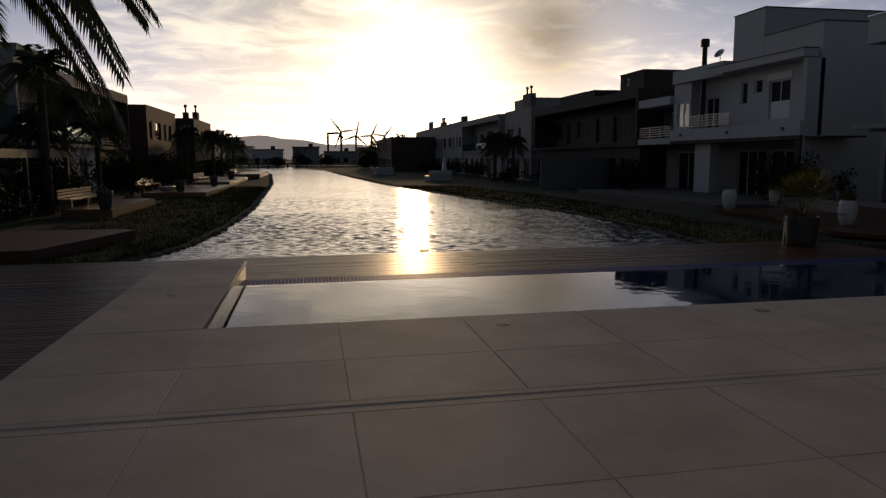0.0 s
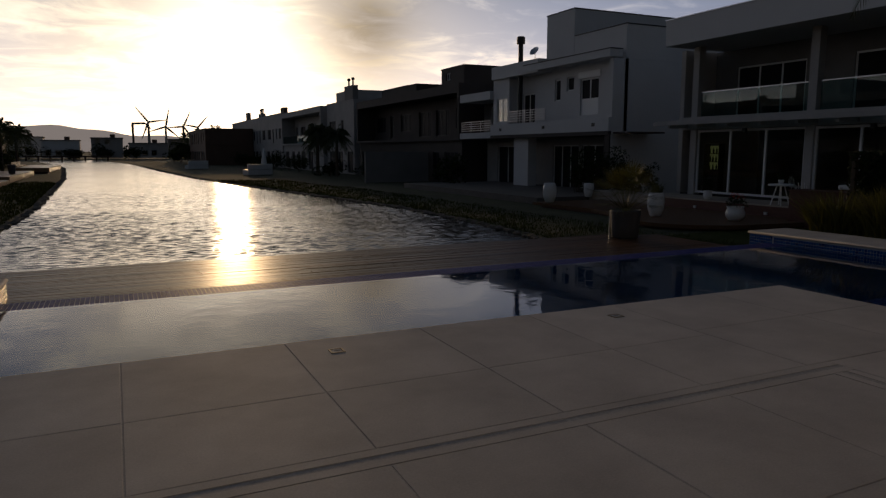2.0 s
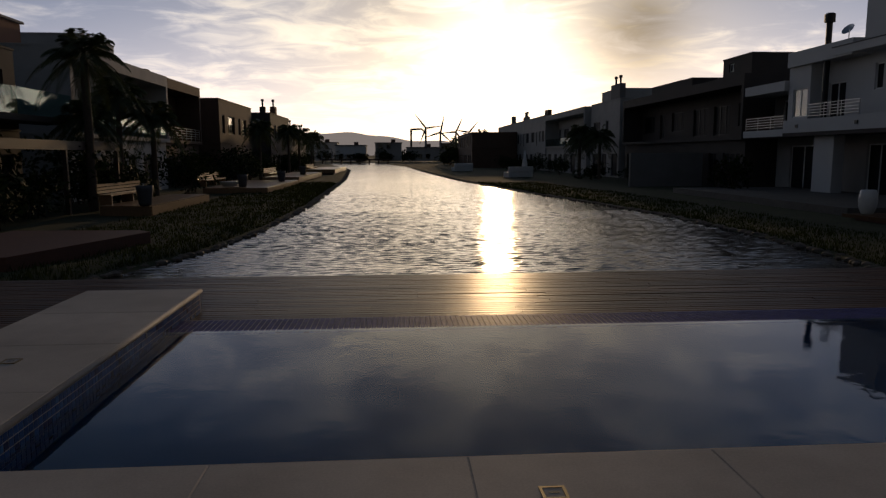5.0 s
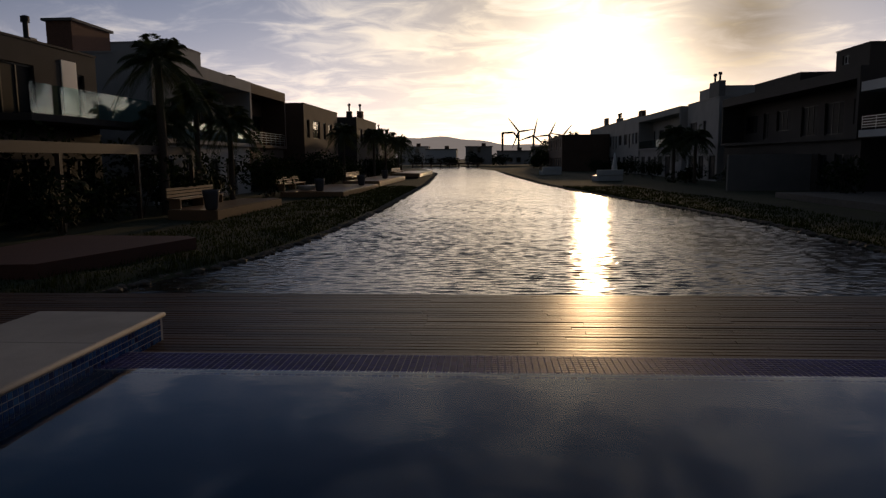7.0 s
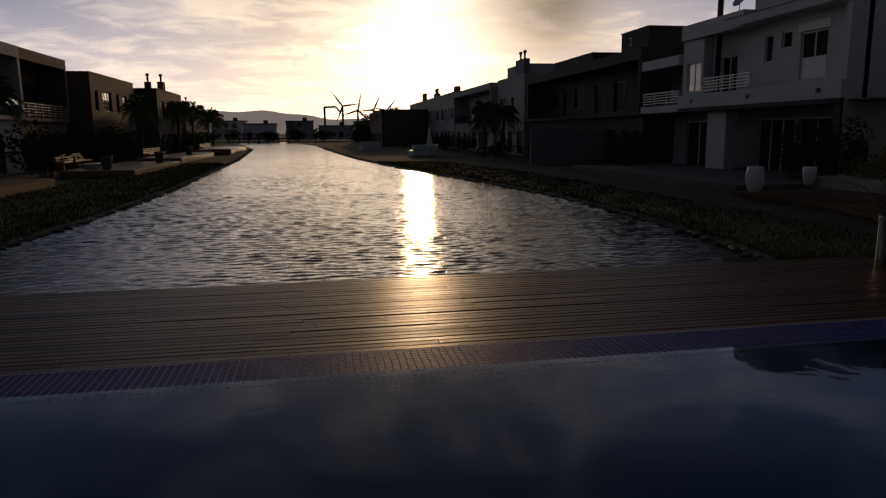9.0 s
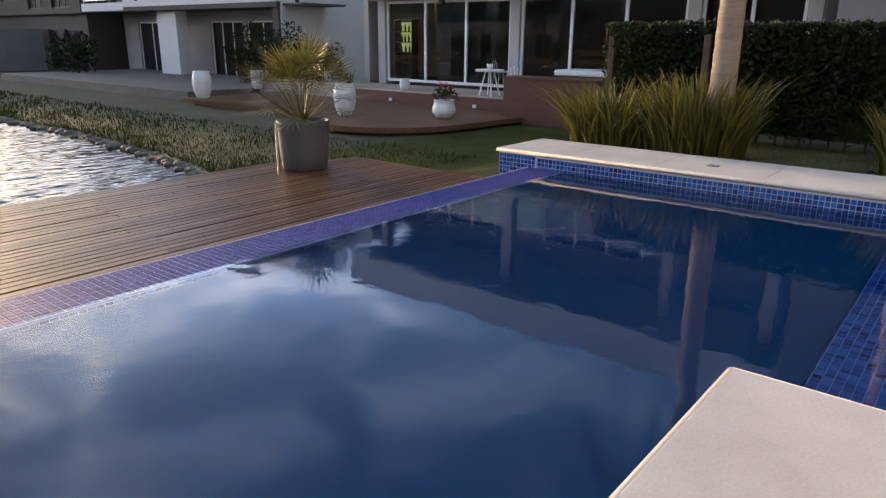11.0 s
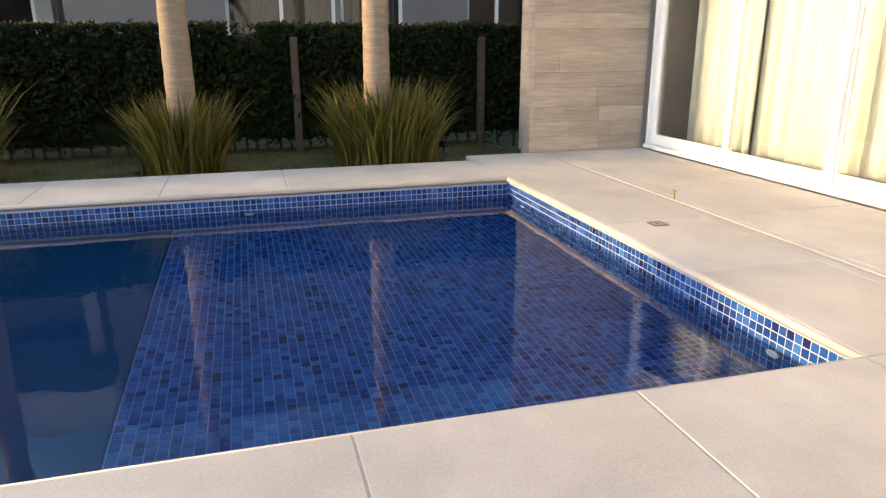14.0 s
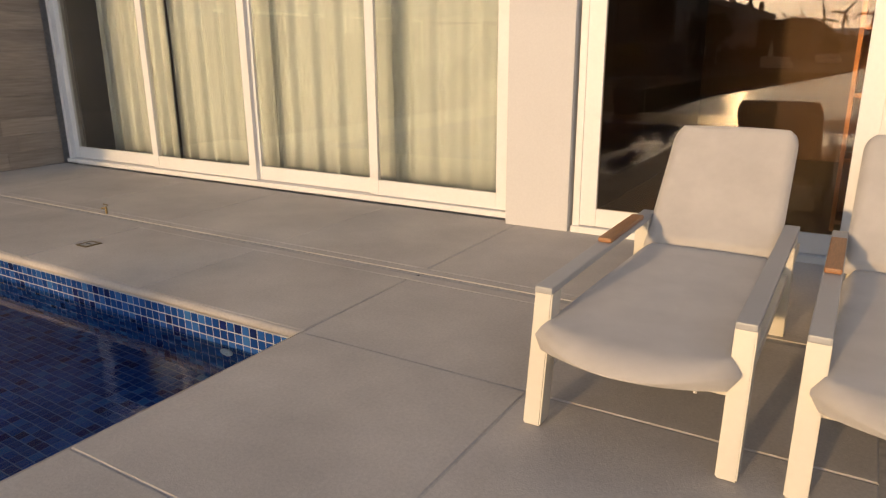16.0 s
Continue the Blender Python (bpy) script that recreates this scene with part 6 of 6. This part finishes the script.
part("stretcher", lathe([(0.17, 0.28), (0.19, 0.30), (0.17, 0.32)], 24, caps=False), M_WHITE, tb)
pp = thing("table_plant", "small potted plant on the wicker table", "plant pot", (13.75, 11.1, 0.495))
part("pot", lathe([(0.07, 0), (0.10, 0.14), (0.09, 0.15)], 20), M_POT, pp, smooth=True)
fo = bmesh.new()
leaf_cloud(fo, random.Random(9), 160, Vector((0, 0, 0.26)), (0.18, 0.18, 0.16), 0.035, 4)
part("foliage", fo, M_HEDGE, pp)
ch = thing("garden_chair", "white wicker garden chair beside the table", "chair", (13.85, 10.1, -0.25), 80)
part("seat", box(-0.26, 0.26, -0.25, 0.25, 0.40, 0.45, None, 0.015), M_WHITE, ch)
bk = bmesh.new()
for k in range(7):
    a = radians(-90 + 30 * k)
    rod((0.26 * math.sin(a), 0.24, 0.45), (0.28 * math.sin(a), 0.30, 0.62 + 0.24 * math.cos(a)), 0.014, bm=bk)
part("backrest", bk, M_WHITE, ch)
for sx in (-0.22, 0.22):
    for sy in (-0.2, 0.2):
        part("leg", rod((sx, sy, 0), (sx * 0.92, sy * 0.92, 0.41), 0.018), M_WHITE, ch)
ch2 = copy_thing(ch, pose(17.4, 13.2, -0.2, 0, 0, 60))
# paving of the white house
tagged(part("terrace_floor_b", box(10.4, 17.6, 21.5, 38, -1.4, -0.52), M_PAVER), "pale stone terrace before the white house", "floor", kind="structure")

M_SHORE = mat("muddy_shore_stone", (0.11, 0.095, 0.075), 0.8, grain=0.25, grain_scale=12, each=0.4, bump=0.3)


def bank_grass(side, fn, n, seed):
    """Tufts of rough grass on a bank, thickest near the water."""
    r = random.Random(seed)
    vs, fs = [], []
    for _ in range(n):
        y = 7.0 + 48.0 * r.random() ** 1.5
        out = 0.25 + 5.0 * r.random() ** 1.4
        x = fn(y) + side * out
        z = ground_height(x, y)
        if z < -1.0 or (side > 0 and x > 7.6):
            continue
        hgt = r.uniform(0.04, 0.13) * (1.3 if noise.noise((x * 0.8, y * 0.8, 4)) > 0.1 else 0.7)
        a, b = r.uniform(0, 6.28), r.uniform(0, 6.28)
        w, o = 0.008 + y * 0.0006, r.uniform(0.1, 0.6) * hgt
        k = len(vs)
        vs += [(x - w * math.cos(a), y - w * math.sin(a), z - 0.02), (x + w * math.cos(a), y + w * math.sin(a), z - 0.02), (x + o * math.cos(b), y + o * math.sin(b), z + hgt)]
        fs.append((k, k + 1, k + 2))
    me = bpy.data.meshes.new("bank_grass")
    me.from_pydata(vs, [], fs)
    me.materials.append(M_BLADE)
    return tagged(new("bank_grass", me), "rough dark grass growing on the canal bank", "grass", kind="stuff")


M_BLADE = mat("grass_blade", (0.032, 0.044, 0.010), 0.9, spec=0.08, each=0.5, through_light=0.3)
bank_grass(-1, shore_left, 26000, 2)
bank_grass(1, shore_right, 20000, 3)
# shoreline: pale edging stones along the right bank and left bank
def shore_edge(fn, side, name, label):
    bm = bmesh.new()
    r = random.Random(6 if side > 0 else 7)
    y = 7.2
    while y < 120:
        x = fn(y) + side * 0.12
        s = r.uniform(0.04, 0.13) * (1 + y * 0.008)
        m = Matrix.Translation((x + r.uniform(-0.16, 0.16), y, CANAL_Z + 0.02)) @ Matrix.Rotation(r.uniform(0, 3), 4, "Z") @ Matrix.Diagonal((s * 1.3, s, s * 0.6, 1))
        bmesh.ops.create_icosphere(bm, subdivisions=1, radius=1.0, matrix=m)
        y += s * r.uniform(1.0, 2.2)
    return tagged(part(name, bm, M_SHORE), label, "stones", kind="stuff")


shore_edge(shore_right, 1, "shore_stones", "pale stones edging the canal bank")
shore_edge(shore_left, -1, "shore_stones", "pale stones edging the canal bank")

# ---- left bank terraces ----
def timber_deck(x0, x1, y0, y1, z, label):
    d = thing("bank_deck", label, "deck", (0, 0, 0), 0, "timber decks on the left bank")
    n = int((x1 - x0) / 0.14)
    for i in range(n):
        part("board", box(x0 + i * 0.14, x0 + i * 0.14 + 0.13, y0, y1, z - 0.03, z), M_PALEWOOD, d)
    part("fascia", box(x1 - 0.02, x1 + 0.02, y0, y1, z - 0.45, z - 0.032), M_PALEWOOD, d)
    part("fascia", box(x0, x1 - 0.021, y0 - 0.02, y0 + 0.02, z - 0.45, z - 0.032), M_PALEWOOD, d)
    part("base", box(x0 + 0.1, x1 - 0.15, y0 + 0.1, y1 - 0.1, -1.2, z - 0.05), M_DARKWOOD, d)


M_PALEWOOD = mat("pale_weathered_timber", (0.26, 0.15, 0.075), 0.34, grain=0.2, grain_scale=7, stretch=(10, 0.6, 10), patch=0.15, each=0.15)
timber_deck(-17.6, -15.7, 23.4, 31.4, -0.35, "weathered timber deck on the canal bank")
timber_deck(-18.0, -14.2, 38.8, 52.0, -0.40, "sunlit timber deck above the canal")
timber_deck(-17.2, -14.3, 53.0, 70.0, -0.20, "raised timber deck catching the evening sun")
timber_deck(-17.0, -13.6, 78.0, 96.0, -0.10, "far timber deck catching the evening sun")
for x, y, w, hh in ((-17.9, 24.0, 4.5, 0.42), (-18.6, 40.0, 5, 0.55), (-17.6, 56.0, 6.0, 0.6), (-17.4, 82, 8, 1.1)):
    s = thing("timber_bench", "long timber bench with a slatted back on the deck", "bench", (x, y, -0.38), 0, "deck benches")
    part("seat", box(0, 0.5, 0, w, 0.36, 0.42), M_PALEWOOD, s)
    for k in range(3):
        part("back_slat", box(-0.04, 0.0, 0, w, 0.45 + 0.13 * k, 0.55 + 0.13 * k), M_PALEWOOD, s)
    for yy in (0.1, w / 2, w - 0.2):
        part("leg", box(0.02, 0.48, yy, yy + 0.08, 0.0, 0.36), M_PALEWOOD, s)
for i, (x, y, z) in enumerate(((-15.95, 23.5, -0.35), (-15.9, 40.0, -0.4), (-15.0, 49.0, -0.4), (-14.9, 60.0, -0.2))):
    round_pot("dark_pot", "dark tall pot standing on the timber deck", x, y, z, [(0.2, 0), (0.24, 0.1), (0.30, 0.6), (0.32, 0.75)], M_GREYPOT, 60 + i, "dark pots")
boat = thing("dinghy", "small white dinghy lying on the timber deck", "boat", (-16.6, 39.8, -0.38), 70)
hull = lathe([(0.05, 0), (0.3, 0.05), (0.42, 0.3), (0.45, 0.34)], 20)
hull.transform(Matrix.Diagonal((2.2, 1, 1, 1)))
part("hull", hull, M_WHITE, boat, smooth=True)
tagged(part("retaining_wall", plate([(-14.0, 10.4), (-12.8, 14.8), (-13.2, 15.2), (-16.5, 15.4), (-16.5, 10.2)], -1.2, -0.42), M_RUST), "red-brown timber retaining wall on the bank", "wall", kind="structure")

# right bank: garden wall, bench and closed parasol
tagged(part("garden_wall", box(10.5, 15.9, 46.2, 46.5, -1.2, 1.6), M_GREY), "grey-green rendered garden wall", "wall", kind="structure")
sofa = thing("garden_sofa", "white outdoor sofa on a small terrace", "sofa", (4.6, 68.0, -0.80), -65)
part("seat", box(0, 1.0, 0, 3.0, 0.0, 0.55, None, 0.04), M_POT, sofa)
part("backrest", box(0.8, 1.05, 0, 3.0, 0.552, 1.1, None, 0.04), M_POT, sofa)
sofa2 = copy_thing(sofa, pose(1.4, 96, -0.80, 0, 0, -65))
para = thing("parasol", "closed pale parasol standing by the sofa", "parasol", (6.9, 68.5, -0.80))
part("pole", rod((0, 0, 0), (0, 0, 2.6), 0.03), M_WHITE, para)
part("canopy", lathe([(0.05, 2.75), (0.14, 2.2), (0.30, 1.3), (0.26, 0.75), (0.06, 0.7)], 14), M_POT, para, smooth=True)

# ---- single tiles of the pool wall beside the house ----
tile_me = bpy.data.meshes.new("tile")
tv, tf = tile_field((0, 0, 0), (-1, 0, 0), (0, 0, 1), 1, 1)
tile_me.from_pydata(tv.tolist(), [], tf.tolist())
tile_me.materials.append(M_TILE)
for i in range(72):
    for k in range(4):
        ob = new("tile", tile_me)
        ob.parent = shell
        ob.location = (PX1 - (nx_p2 - i) * TILE + TILE, PY0, -0.06 - (4 - k) * TILE)
